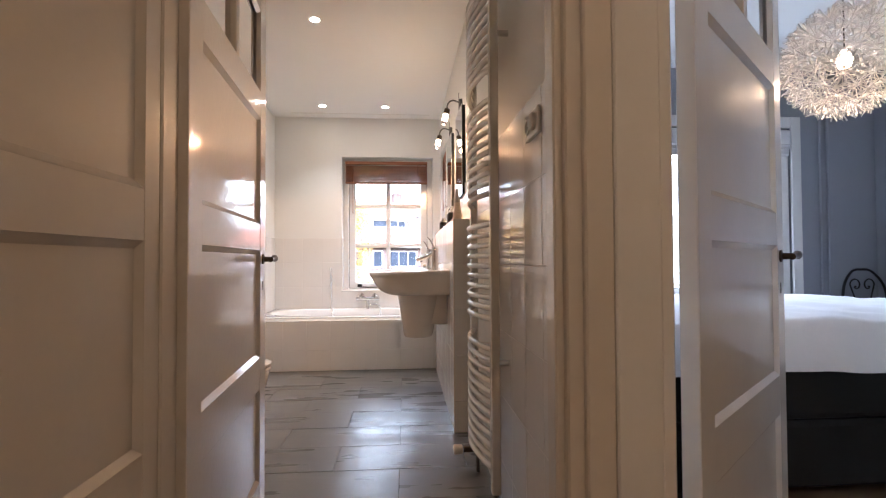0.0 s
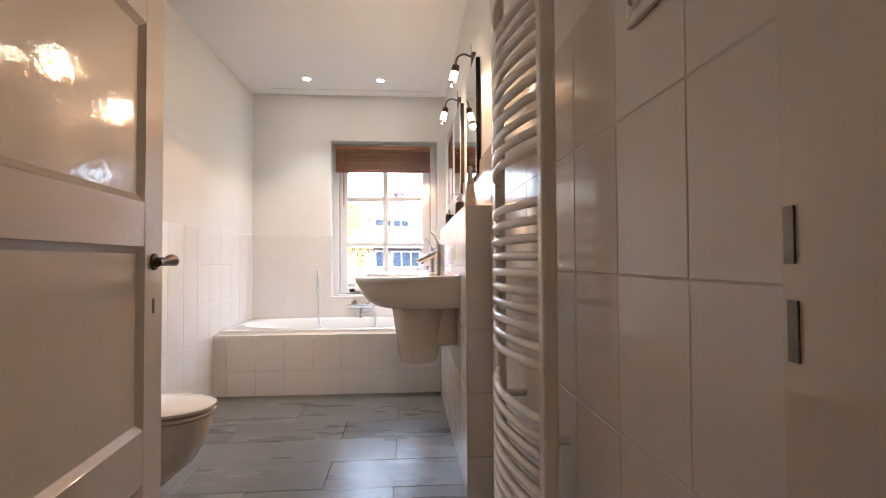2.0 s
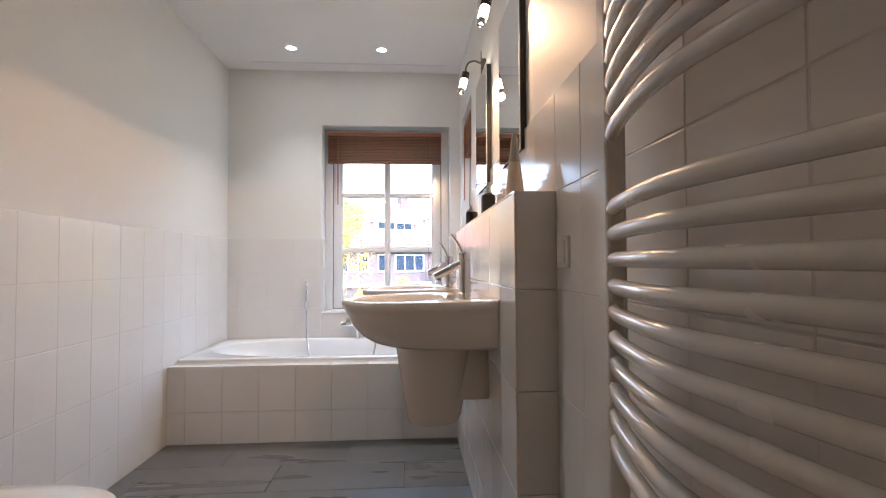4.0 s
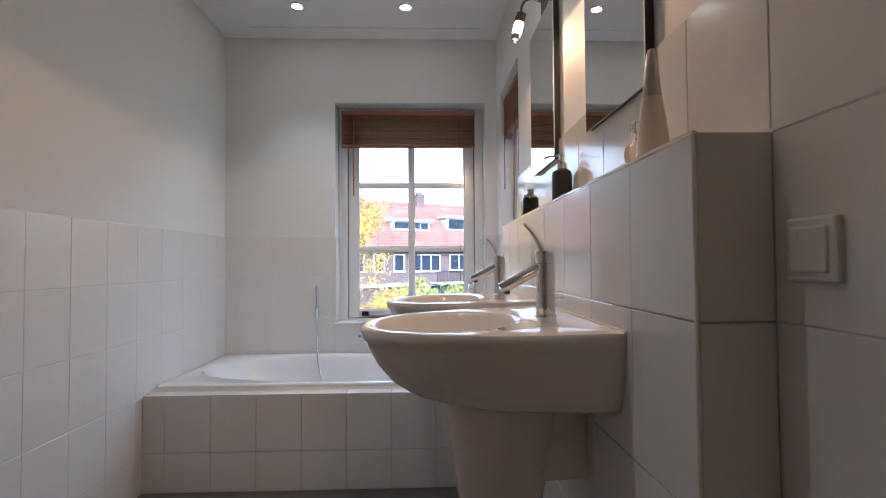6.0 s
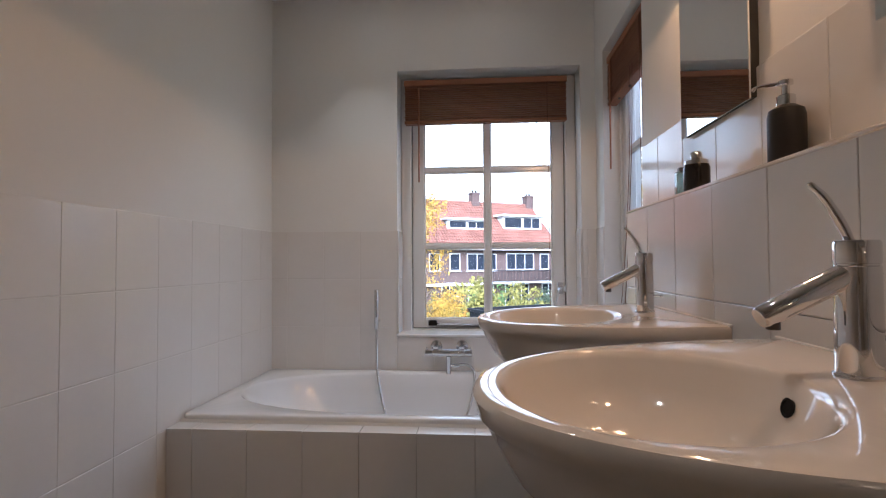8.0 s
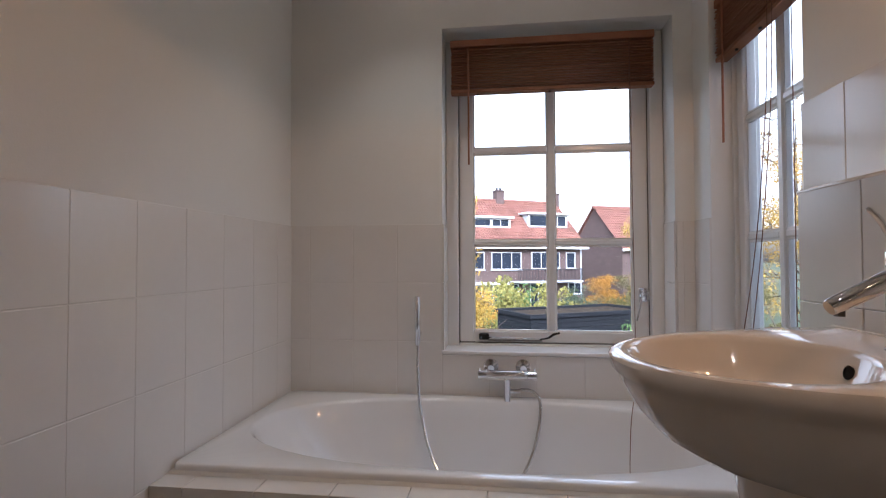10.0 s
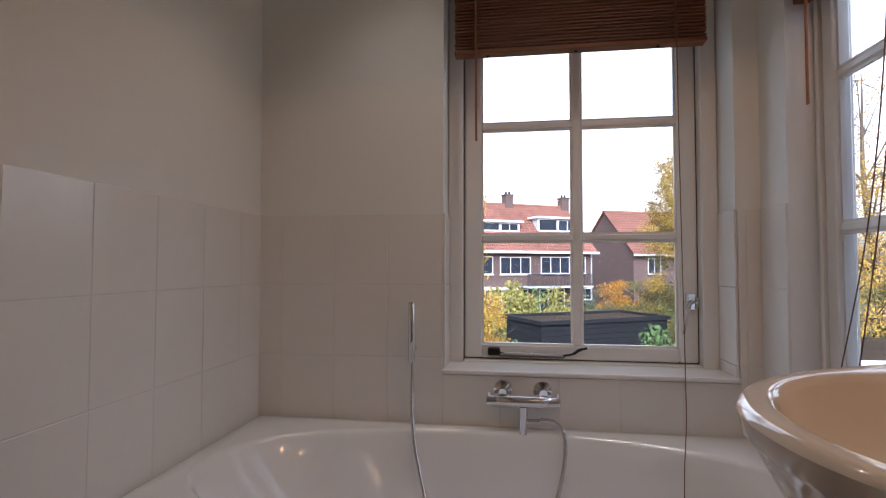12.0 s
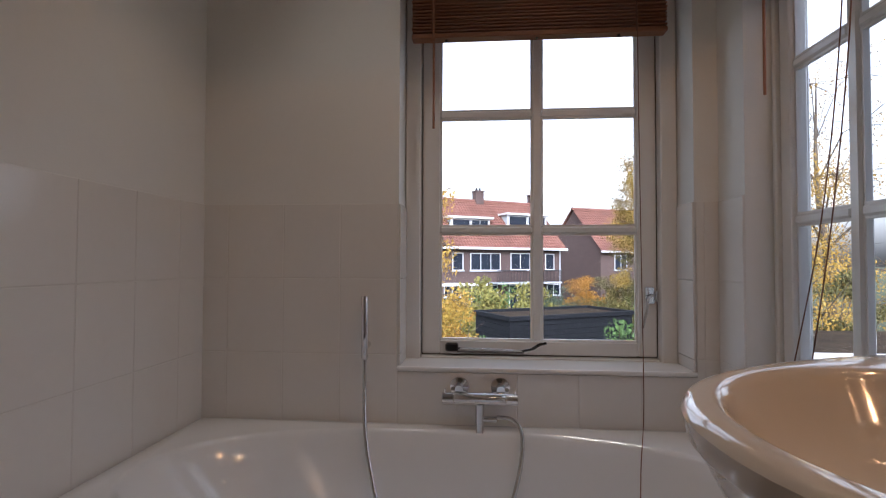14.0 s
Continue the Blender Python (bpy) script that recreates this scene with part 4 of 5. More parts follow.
part("back_hoop", tube(bend([(-0.2, 0.0, 0.44), (-0.19, 0.01, 0.75), (-0.10, 0.03, 0.90), (0.0, 0.035, 0.925), (0.10, 0.03, 0.90), (0.19, 0.01, 0.75), (0.2, 0, 0.44)], 6), 0.010, 8), M_IRON, chair, smooth=True)
for sx in (-1, 1):
    part("scroll", tube([(sx * (0.055 + 0.055 * (1 - t) * math.cos(7.5 * t)), 0.03, 0.80 + 0.06 * (1 - t) * math.sin(7.5 * t) - 0.02 * t) for t in (k / 28 for k in range(29))], 0.006, 6), M_IRON, chair, smooth=True)
    part("stem", tube(bend([(sx * 0.11, 0.03, 0.80), (sx * 0.05, 0.02, 0.62), (0.0, 0.0, 0.46)], 6), 0.006, 6), M_IRON, chair, smooth=True)
    for y in (0.0, -0.38):
        part("leg", tube([(sx * 0.2, y, 0.44), (sx * 0.21, y, -0.004)], 0.011, 8), M_IRON, chair, smooth=True)
part("seat", lathe([(0.001, 0.43), (0.21, 0.43), (0.22, 0.44), (0.21, 0.46), (0.001, 0.465)], 24, at=(0, -0.19, 0)), M_BLACK, chair, smooth=True)
# added warm fill lamp inside the pendant to brighten it
bed_glow = new("pendant_fill", bpy.data.lights.new("pendant_fill", "POINT"))
bed_glow.data.energy, bed_glow.data.shadow_soft_size, bed_glow.data.color = 0.9, 0.05, WARM
bed_glow.location = (2.10, 2.08, 1.83)

# added area lamp outside the panes, boosts the sky's light in the bedroom
day = new("bedroom_window_fill", bpy.data.lights.new("bedroom_window_fill", "AREA"))
day.data.shape, day.data.size, day.data.size_y, day.data.energy, day.data.color = "RECTANGLE", 1.5, 1.25, 4.5, (0.90, 0.95, 1.0)
day.matrix_world = look((2.6, BED_Y + 0.22, 1.42), (2.6, 0, 1.2))

# hall lamp above and behind the starting point
hl = thing("hall_ceiling_lamp", pose(0.45, -1.2, CEIL), "plain glass ceiling lamp in the hall", "ceiling light")
part("base_plate", lathe([(0.09, 0), (0.09, -0.02), (0.03, -0.03)], 24), M_CHROME, hl, smooth=True)
part("stem", tube([(0, 0, -0.02), (0, 0, -0.15)], 0.008, 8), M_CHROME, hl, smooth=True)
part("shade", lathe([(0.03, -0.12), (0.07, -0.15), (0.085, -0.20), (0.06, -0.25), (0.01, -0.265)], 24), glow("lit_opal_glass", (1.0, 0.72, 0.45), 4.0), hl, "lit opal glass shade", True)


# ---- outside ----
M_BRICK = material("brown_red_brick", (0.080, 0.052, 0.046), 0.9, vary=0.3, scale=1.2, grain=14, stretch=(1, 1, 3.5))
M_ROOF = material("orange_red_clay_tiles", (0.125, 0.045, 0.030), 0.85, vary=0.3, scale=0.8, grain=9, second=(0.25, 0.115, 0.085))
M_TRIM = material("white_painted_timber", (0.55, 0.55, 0.55), 0.5, vary=0.05)
M_DARKGLASS = material("dark_window_glass", (0.020, 0.024, 0.034), 0.2, vary=0.5, scale=0.8)
M_DARKGLASS.node_tree.nodes["Principled BSDF"].inputs["Specular IOR Level"].default_value = 0.12
M_GREYCLAD = material("grey_dormer_cladding", (0.36, 0.38, 0.40), 0.6, vary=0.08)
M_SHED = material("black_stained_boards", (0.013, 0.014, 0.017), 0.9, vary=0.35, scale=4, stretch=(0.3, 0.3, 6))
M_FELT = material("roofing_felt_with_leaves", (0.016, 0.015, 0.015), 1.0, vary=0.4, scale=2.5, grain=22, second=(0.075, 0.052, 0.032), rough_vary=0.0)
M_FELT.node_tree.nodes["Principled BSDF"].inputs["Specular IOR Level"].default_value = 0.1
M_SHED.node_tree.nodes["Principled BSDF"].inputs["Specular IOR Level"].default_value = 0.2
M_BARK = material("grey_brown_bark", (0.10, 0.078, 0.058), 0.9, vary=0.3, scale=12, stretch=(1, 1, 0.3))
M_GRASS = material("garden_lawn", (0.035, 0.050, 0.018), 0.95, vary=0.4, scale=1.5)
M_YELLOW = material("yellow_autumn_leaves", (0.34, 0.19, 0.022), 0.7, vary=0.2, per_island=1.2, second=(0.50, 0.33, 0.05))
M_ORANGE = material("orange_autumn_leaves", (0.38, 0.14, 0.014), 0.7, vary=0.2, per_island=1.2, second=(0.48, 0.26, 0.022))
M_GOLD = material("golden_olive_leaves", (0.16, 0.12, 0.022), 0.7, vary=0.3, per_island=1.2, second=(0.42, 0.27, 0.035))
M_VINE = material("yellow_green_vine_leaves", (0.085, 0.10, 0.022), 0.7, vary=0.3, per_island=1.2, second=(0.34, 0.30, 0.07))
M_IVY = material("dark_olive_ivy_leaves", (0.045, 0.050, 0.014), 0.7, vary=0.3, per_island=1.2, second=(0.17, 0.145, 0.035))
M_OLIVE = material("olive_leaves", (0.07, 0.072, 0.018), 0.7, vary=0.3, per_island=1.2, second=(0.25, 0.21, 0.045))
M_GREEN = material("green_leaves", (0.05, 0.10, 0.03), 0.65, vary=0.3, per_island=1.2, second=(0.14, 0.24, 0.06))
M_DARKGREEN = material("dark_evergreen_leaves", (0.03, 0.05, 0.025), 0.7, vary=0.3, per_island=1.0, second=(0.09, 0.12, 0.07))

tagged(mesh_object("ground", boxes([(-500, 500, -500, 900, GROUND - 0.5, GROUND)]), M_GRASS), "garden ground behind the house", "ground", kind="structure")


setting("wall_lower_storey", boxes([(LEFT - OUT, RIGHT + 0.147, HALL_Y - 0.2, END + OUT, GROUND, -0.302), (RIGHT + 0.147, BED_X + 0.65, HALL_Y - 0.2, BED_Y + OUT, GROUND, -0.302)]), M_BRICK, "brick lower storey under the rooms", "wall")


def leaf_cloud(centres, n, size, seed, droop=0.0):
    """Many small folded leaves scattered through clumps; each clump is (centre, radii)."""
    rnd = random.Random(seed)
    verts, faces = [], []
    total = sum(r[0] * r[1] * r[2] for _, r in centres)
    for c, r in centres:
        for _ in range(max(4, int(n * r[0] * r[1] * r[2] / total))):
            d = Vector((rnd.gauss(0, 1), rnd.gauss(0, 1), rnd.gauss(0, 1))).normalized() * (rnd.random() ** 0.45)
            p = Vector((c[0] + d.x * r[0], c[1] + d.y * r[1], c[2] + d.z * r[2] - droop * rnd.random() ** 2))
            q = Euler((rnd.uniform(0, 6.3), rnd.uniform(0, 6.3), rnd.uniform(0, 6.3))).to_matrix()
            s = size * rnd.uniform(0.6, 1.3)
            k = len(verts)
            for v in ((-0.5, 0, 0), (0, -0.32, 0.12), (0.5, 0, 0), (0, 0.32, 0.12)):
                verts.append(p + q @ Vector(v) * s)
            faces += [(k, k + 1, k + 2), (k, k + 2, k + 3)]
    me = bpy.data.meshes.new("crown")
    me.from_pydata(verts, [], faces)
    return me


def tree(name, at, height, spread, mat, label, n, size, seed, bare=0.35, droop=0.0, lean=0.0, category="tree"):
    """A tapered trunk, limbs and twigs, and a crown of leaves in uneven clumps round the limb ends."""
    rnd = random.Random(seed)
    t = thing(name, pose(*at), label, category)
    top = Vector((lean, 0, height * 0.92))
    trunk = bend([(0, 0, -0.1), (0.03 * height, 0.02, height * 0.35), (lean * 0.5, 0.03, height * 0.65), tuple(top)], 5)
    r0 = 0.014 * height + 0.02
    bm = tube(trunk, [r0 * (1 - 0.93 * k / (len(trunk) - 1)) for k in range(len(trunk))], 8)
    clumps = [((top.x, top.y, top.z), (spread * 0.3, spread * 0.3, height * 0.09))]
    limbs = 15
    for k in range(limbs):
        f = bare + (0.95 - bare) * k / limbs
        base = trunk[int(f * (len(trunk) - 1))]
        a = k * 2.4 + rnd.uniform(-0.4, 0.4)
        reach = spread * (1.0 - 0.62 * (f - bare) / (1 - bare)) * rnd.uniform(0.6, 1.05)
        tip = base + Vector((math.cos(a) * reach, math.sin(a) * reach, height * rnd.uniform(0.06, 0.20)))
        mid = (base + tip) / 2 + Vector((0, 0, 0.05 * height))
        tube([base, mid, tip], [r0 * 0.40 * (1.1 - f), r0 * 0.24 * (1.1 - f), 0.006], 5, bm)
        for _ in range(10):
            tw = tip + Vector((rnd.gauss(0, 1), rnd.gauss(0, 1), rnd.gauss(0.3, 0.8))) * spread * 0.30
            tube([mid.lerp(tip, 0.6), tw], [0.008, 0.003], 4, bm)
        for q in (0.55, 0.8, 1.0):
            c = base.lerp(tip, q) + Vector((rnd.gauss(0, 0.08), rnd.gauss(0, 0.08), rnd.gauss(0, 0.05))) * spread
            s = spread * rnd.uniform(0.16, 0.32)
            clumps.append((tuple(c), (s, s, s * rnd.uniform(0.6, 0.95))))
    part("trunk", bm, M_BARK, t)
    me = leaf_cloud(clumps, n, size, seed, droop)
    me.materials.append(mat)
    crown = new("crown", me)
    crown.parent = t
    return t


def shrub(name, at, radii, mat, label, n, size, seed):
    """A shrub: stems from the ground and a lumpy body of leaves."""
    rnd = random.Random(seed)
    t = thing(name, pose(*at), label, "shrub")
    bm, clumps = bmesh.new(), []
    for k in range(26):
        a, f = rnd.uniform(0, 6.28), rnd.random() ** 0.5
        h = radii[2] * (1 - 0.55 * f * f) * rnd.uniform(0.55, 1.0)
        tip = Vector((math.cos(a) * f * radii[0], math.sin(a) * f * radii[1], h))
        tube([(tip.x * 0.2, tip.y * 0.2, -0.05), tip * 0.6, tip], [0.03, 0.02, 0.006], 5, bm)
        s = min(radii[0], radii[1]) * rnd.uniform(0.20, 0.36)
        clumps.append((tuple(tip - Vector((0, 0, s * 0.4))), (s, s, s * 0.8)))
        clumps.append((tuple(tip * 0.7), (s * 1.2, s * 1.2, s * 1.2)))
    part("stems", bm, M_BARK, t)
    me = leaf_cloud(clumps, n, size, seed + 7)
    me.materials.append(mat)
    crown = new("foliage", me)
    crown.parent = t
    return t


def roof_slope(w, rise, run, cols, rows):
    """A slope of rolled clay tiles from the eave (z 0, y 0) up to the ridge, w wide."""
    verts, faces = [], []
    L = math.hypot(rise, run)
    up = Vector((0, run / L, rise / L))
    nrm = Vector((0, -rise / L, run / L))
    k = cols * 4
    for j in range(rows):
        for e, lift in ((0.0, 0.045), (1.0, 0.0)):
            s = L * (j + e) / rows
            for i in range(k + 1):
                wave = 0.05 * (math.sin(2 * math.pi * i / 4 + 0.6))
                verts.append(Vector((w * i / k, 0, 0)) + up * s + nrm * (lift + wave))
    for j in range(2 * rows - 1):
        for i in range(k):
            a = j * (k + 1) + i
            faces.append((a, a + 1, a + k + 2, a + k + 1))
    me = bpy.data.meshes.new("roof_tiles")
    me.from_pydata(verts, [], faces)
    for p in me.polygons:
        p.use_smooth = False
    me.materials.append(M_ROOF)
    return me


def facade_window(parent, x, z, w, h, bars=1, face=0.0):
    win = part("window", boxes([(x, x + w, face - 0.05, face + 0.05, z, z + 0.055), (x, x + w, face - 0.05, face + 0.05, z + h - 0.055, z + h), (x, x + 0.055, face - 0.05, face + 0.05, z + 0.055, z + h - 0.055),
                                (x + w - 0.055, x + w, face - 0.05, face + 0.05, z + 0.055, z + h - 0.055)] +
                               [(x + w * (b + 1) / (bars + 1) - 0.025, x + w * (b + 1) / (bars + 1) + 0.025, face - 0.045, face + 0.045, z + 0.055, z + h - 0.055) for b in range(bars)]), M_TRIM, parent, "white window frame")
    part("pane", boxes([(x + 0.07, x + w - 0.07, face - 0.02, face + 0.0, z + 0.07, z + h - 0.07)]), M_DARKGLASS, win)
    part("sill", boxes([(x - 0.06, x + w + 0.06, face - 0.12, face, z - 0.07, z)]), M_GREYCLAD, win)
    return win


def row_house(m, length, depth, eave, ridge, windows, dormers, label):
    """A brick terrace with tiled roof; local x along the facade, -y faces the garden, z up from the ground."""
    h = thing("row_house", m, label, "house")
    part("wall", boxes([(0, length, 0.02, depth, -0.2, eave)]), M_BRICK, h, "brown brick wall")
    bm = bmesh.new()
    for x0, x1 in ((0.0, 0.25), (length - 0.25, length)):
        a = [bm.verts.new((x, y, z)) for x in (x0, x1) for y, z in ((0.02, eave), (depth, eave), (depth / 2, ridge - 0.08))]
        bm.faces.new(a[:3]), bm.faces.new(a[3:][::-1])
        for i in range(3):
            bm.faces.new((a[i], a[3 + i], a[3 + (i + 1) % 3], a[(i + 1) % 3]))
    part("gable", bm, M_BRICK, h)
    for back in (0, 1):
        me = roof_slope(length + 0.5, ridge - eave + 0.25, depth / 2 + 0.45, int(length * 4.2), 17)
        r = new("roof", me)
        r.parent = h
        r.matrix_basis = pose(-0.25, -0.45, eave - 0.25) if not back else pose(length + 0.25, depth + 0.45, eave - 0.25, 0, 0, 180)
    part("ridge_tiles", tube([(-0.25, depth / 2, ridge), (length + 0.25, depth / 2, ridge)], 0.14, 8), M_ROOF, h)
    part("gutter", boxes([(-0.3, length + 0.3, -0.56, -0.40, eave - 0.34, eave - 0.16)], 0.02), M_TRIM, h, "white gutter board")
    for x, z, w, hh, bars in windows:
        facade_window(h, x, z, w, hh, bars)
    slope = (ridge - eave + 0.25) / (depth / 2 + 0.45)
    for x, w, z0, hh in dormers:
        yf = -0.45 + (z0 - eave + 0.25) / slope
        d = part("dormer", boxes([(x, x + w, yf + 0.06, yf + 2.4, z0 - 0.35, z0 + hh)]), M_GREYCLAD, h, "grey clad dormer")
        part("dormer_roof", boxes([(x - 0.22, x + w + 0.22, yf - 0.28, yf + 2.5, z0 + hh, z0 + hh + 0.16)], 0.02), M_TRIM, d, "flat white dormer roof")
        part("dormer_front", boxes([(x, x + 0.10, yf, yf + 0.08, z0 - 0.25, z0 + hh), (x + w - 0.10, x + w, yf, yf + 0.08, z0 - 0.25, z0 + hh), (x + 0.10, x + w - 0.10, yf, yf + 0.08, z0 - 0.25, z0)]), M_TRIM, d)
        half = w / 2 - 0.16
        for k in (0, 1):
            facade_window(d, x + 0.12 + k * (half + 0.08), z0 + 0.04, half, hh - 0.08, k, yf)
    return h


E_ = 2.14 - GROUND
near_house = row_house(pose(-13.62, 32.49, GROUND, 0, 0, 29), 22.4, 7.6, E_ + 0.21, E_ + 3.96,
    [(22.4 - s - w, z, w, hh, bars) for s, w, hh, bars, z in ((0.65, 0.85, 1.26, 0, 3.41), (2.11, 2.56, 1.28, 2, 3.41), (5.55, 2.54, 1.28, 2, 3.38), (8.67, 0.87, 1.28, 0, 3.39), (10.3, 0.87, 1.28, 0, 3.39), (11.9, 2.5, 1.3, 2, 3.39), (15.6, 1.6, 1.3, 1, 3.4), (18.5, 1.6, 1.3, 1, 3.4),
                                        (0.1, 1.25, 0.9, 1, 1.4), (2.6, 2.2, 2.2, 2, 0.1), (5.8, 2.2, 2.2, 2, 0.1), (8.9, 1.3, 1.0, 1, 1.5))],
    [(22.4 - 4.1, 3.75, 6.72, 1.0), (22.4 - 9.1, 3.35, 6.60, 0.68), (22.4 - 16.0, 3.9, 6.7, 1.0)], "brown brick terrace with orange tiled roof and dormers")
for s in (0.0, 5.4, 15.0):
    ch = part("chimney", boxes([(22.4 - s - 0.35, 22.4 - s + 0.35, 3.45, 4.15, E_ + 3.3, E_ + 4.70), (22.4 - s - 0.42, 22.4 - s + 0.42, 3.38, 4.22, E_ + 4.70, E_ + 4.80)]), M_BRICK, near_house, "brick chimney stack")
    for q in (-0.15, 0.15):
        part("chimney_pot", lathe([(0.10, E_ + 4.80), (0.08, E_ + 5.05)], 10, at=(22.4 - s + q, 3.8, 0)), M_SHED, ch)
for x0, x1 in ((15.9, 18.4), (18.6, 21.6)):
    balcony = part("balcony", boxes([(x0, x1, -1.2, 0.0, 2.40, 2.52)]), M_GREYCLAD, near_house, "pale balcony slab")
    bars = int((x1 - x0) / 0.13)
    for k in range(bars + 1):
        x = x0 + 0.03 + (x1 - x0 - 0.06) * k / bars
        part("baluster", boxes([(x - 0.014, x + 0.014, -1.17, -1.14, 2.52, 3.36)]), M_IRON, balcony)
    part("hand_rail", boxes([(x0, x1, -1.19, -1.12, 3.36, 3.42)]), M_IRON, balcony)
part("fascia", boxes([(0.0, 15.6, -0.30, 0.015, 2.28, 2.46)]), M_TRIM, near_house, "white band over the ground floor")
part("drain_pipe", tube([(22.28, -0.06, 0.0), (22.28, -0.06, E_ - 0.1)], 0.05, 8), M_GREYCLAD, near_house, "grey drain pipe")
far_house = row_house(pose(10.55, 49.5, GROUND, 0, 0, 24), 14, 8.4, E_ + 0.2, E_ + 4.3, [(1.5 + 3 * k, 3.3, 1.4, 1.4, 1) for k in range(4)], [(5.0, 3.2, 6.7, 1.1)], "brown brick house end with tiled roof")

# garden shed with flat roof
shed = thing("garden_shed", pose(0.49, 17.25, GROUND, 0, 0, 29), "black boarded garden shed with a flat felt roof", "shed")
ZS = 2.40
part("core", boxes([(0.04, 4.36, 0.04, 1.96, 0, ZS - 0.06)]), M_SHED, shed)
for k in range(17):
    z = ZS - 0.02 - 0.15 * (k + 1)
    part("board", boxes([(0, 4.4, 0.0, 0.045, z, z + 0.142)], 0.004), M_SHED, shed)
    part("board", boxes([(0.0, 0.04, 0.05, 1.96, z, z + 0.142)], 0.004), M_SHED, shed)
part("roof_edge", boxes([(-0.06, 4.46, -0.06, 0.06, ZS - 0.02, ZS + 0.10), (-0.06, 4.46, 1.94, 2.06, ZS - 0.02, ZS + 0.10), (-0.06, 0.06, 0.06, 1.94, ZS - 0.02, ZS + 0.10), (4.34, 4.46, 0.06, 1.94, ZS - 0.02, ZS + 0.10)], 0.006), M_SHED, shed)
part("roof_felt", boxes([(0.06, 4.34, 0.06, 1.94, ZS - 0.06, ZS + 0.02)]), M_FELT, shed, "felt roof strewn with leaves")

# flat roof of an extension under the narrow window
ext = thing("extension_roof", pose(0, 0, 0), "flat roof with leaves and a white edge board", "roof")
part("slab", boxes([(3.4, 9.5, 10.7, 13.4, GROUND, -0.16)]), M_FELT, ext)
part("edge_board", boxes([(3.35, 9.55, 10.62, 10.70, -0.34, -0.10), (3.32, 3.40, 10.70, 13.4, -0.34, -0.10)], 0.006), M_TRIM, ext, "white edge board")

tree("birch_tree", (-1.45, 12.8, GROUND), 5.6, 1.0, M_YELLOW, "slender birch with yellow hanging leaves", 9000, 0.055, 3, 0.38, 0.5)
tree("garden_tree", (5.45, 21.5, GROUND), 8.1, 1.7, M_GOLD, "tall tree with thinning yellow leaves", 22000, 0.065, 5, 0.35, 0.2)
tree("leafy_tree", (6.0, 22.5, GROUND), 5.9, 2.1, M_OLIVE, "olive green tree behind the shed", 20000, 0.070, 8, 0.12)
tree("yellow_tree", (6.4, 15.2, GROUND), 6.7, 2.2, M_YELLOW, "yellow autumn tree with bare upper twigs", 15000, 0.05, 11, 0.30)
tree("bare_tree", (7.6, 16.0, GROUND), 9.0, 2.4, M_YELLOW, "half bare tree with a few yellow leaves", 5200, 0.045, 13, 0.25)
tree("bare_tree", (7.4, 17.2, GROUND), 8.4, 1.8, M_YELLOW, "half bare tree with a few yellow leaves", 3600, 0.038, 14, 0.25)
shrub("ivy_hedge", (6.4, 14.4, GROUND), (2.4, 0.8, 4.4), M_IVY, "tall dark olive hedge", 20000, 0.065, 17)
shrub("ivy_hedge", (4.6, 22.0, GROUND), (1.5, 1.2, 4.0), M_IVY, "tall dark olive hedge", 15000, 0.070, 18)
shrub("orange_shrub", (4.9, 27.5, GROUND), (1.5, 1.3, 4.0), M_ORANGE, "orange autumn shrub beside the brick wall", 11000, 0.075, 19)
shrub("vine_bush", (-0.3, 22.6, GROUND), (1.9, 1.3, 3.35), M_VINE, "mass of yellowing olive leaves", 9000, 0.14, 21)
shrub("vine_bush", (1.5, 23.4, GROUND), (1.7, 1.3, 3.35), M_VINE, "mass of yellowing olive leaves", 8000, 0.14, 22)
shrub("evergreen_shrub", (3.5, 24.6, GROUND), (1.1, 1.0, 3.0), M_DARKGREEN, "dark blue-green evergreen shrub", 9000, 0.07, 23)
shrub("orange_shrub", (-0.80, 15.0, GROUND), (0.70, 0.7, 3.35), M_ORANGE, "bright orange autumn shrub", 8000, 0.065, 25)
shrub("green_shrub", (-0.35, 13.4, GROUND), (0.65, 0.7, 2.62), M_GREEN, "green leafy shrub before the shed", 6000, 0.08, 26)
shrub("green_shrub", (1.90, 12.3, GROUND), (1.15, 0.9, 2.98), M_GREEN, "green leafy shrub before the shed", 9500, 0.08, 27)
for k in range(9):
    shrub("far_shrub", (-12 + 3.1 * k, 29.0 + 0.6 * k, GROUND), (2.0, 1.2, 2.5 + 0.5 * (k % 3)), (M_OLIVE, M_GREEN, M_DARKGREEN)[k % 3], "garden shrub along the far fence", 2600, 0.16, 40 + k)

# ---- wall and floor tiles, piece by piece ----
PITCH_U, PITCH_V, JOINT, THICK = 0.216, 0.273, 0.0021, 0.008
TILE_MESHES = {}


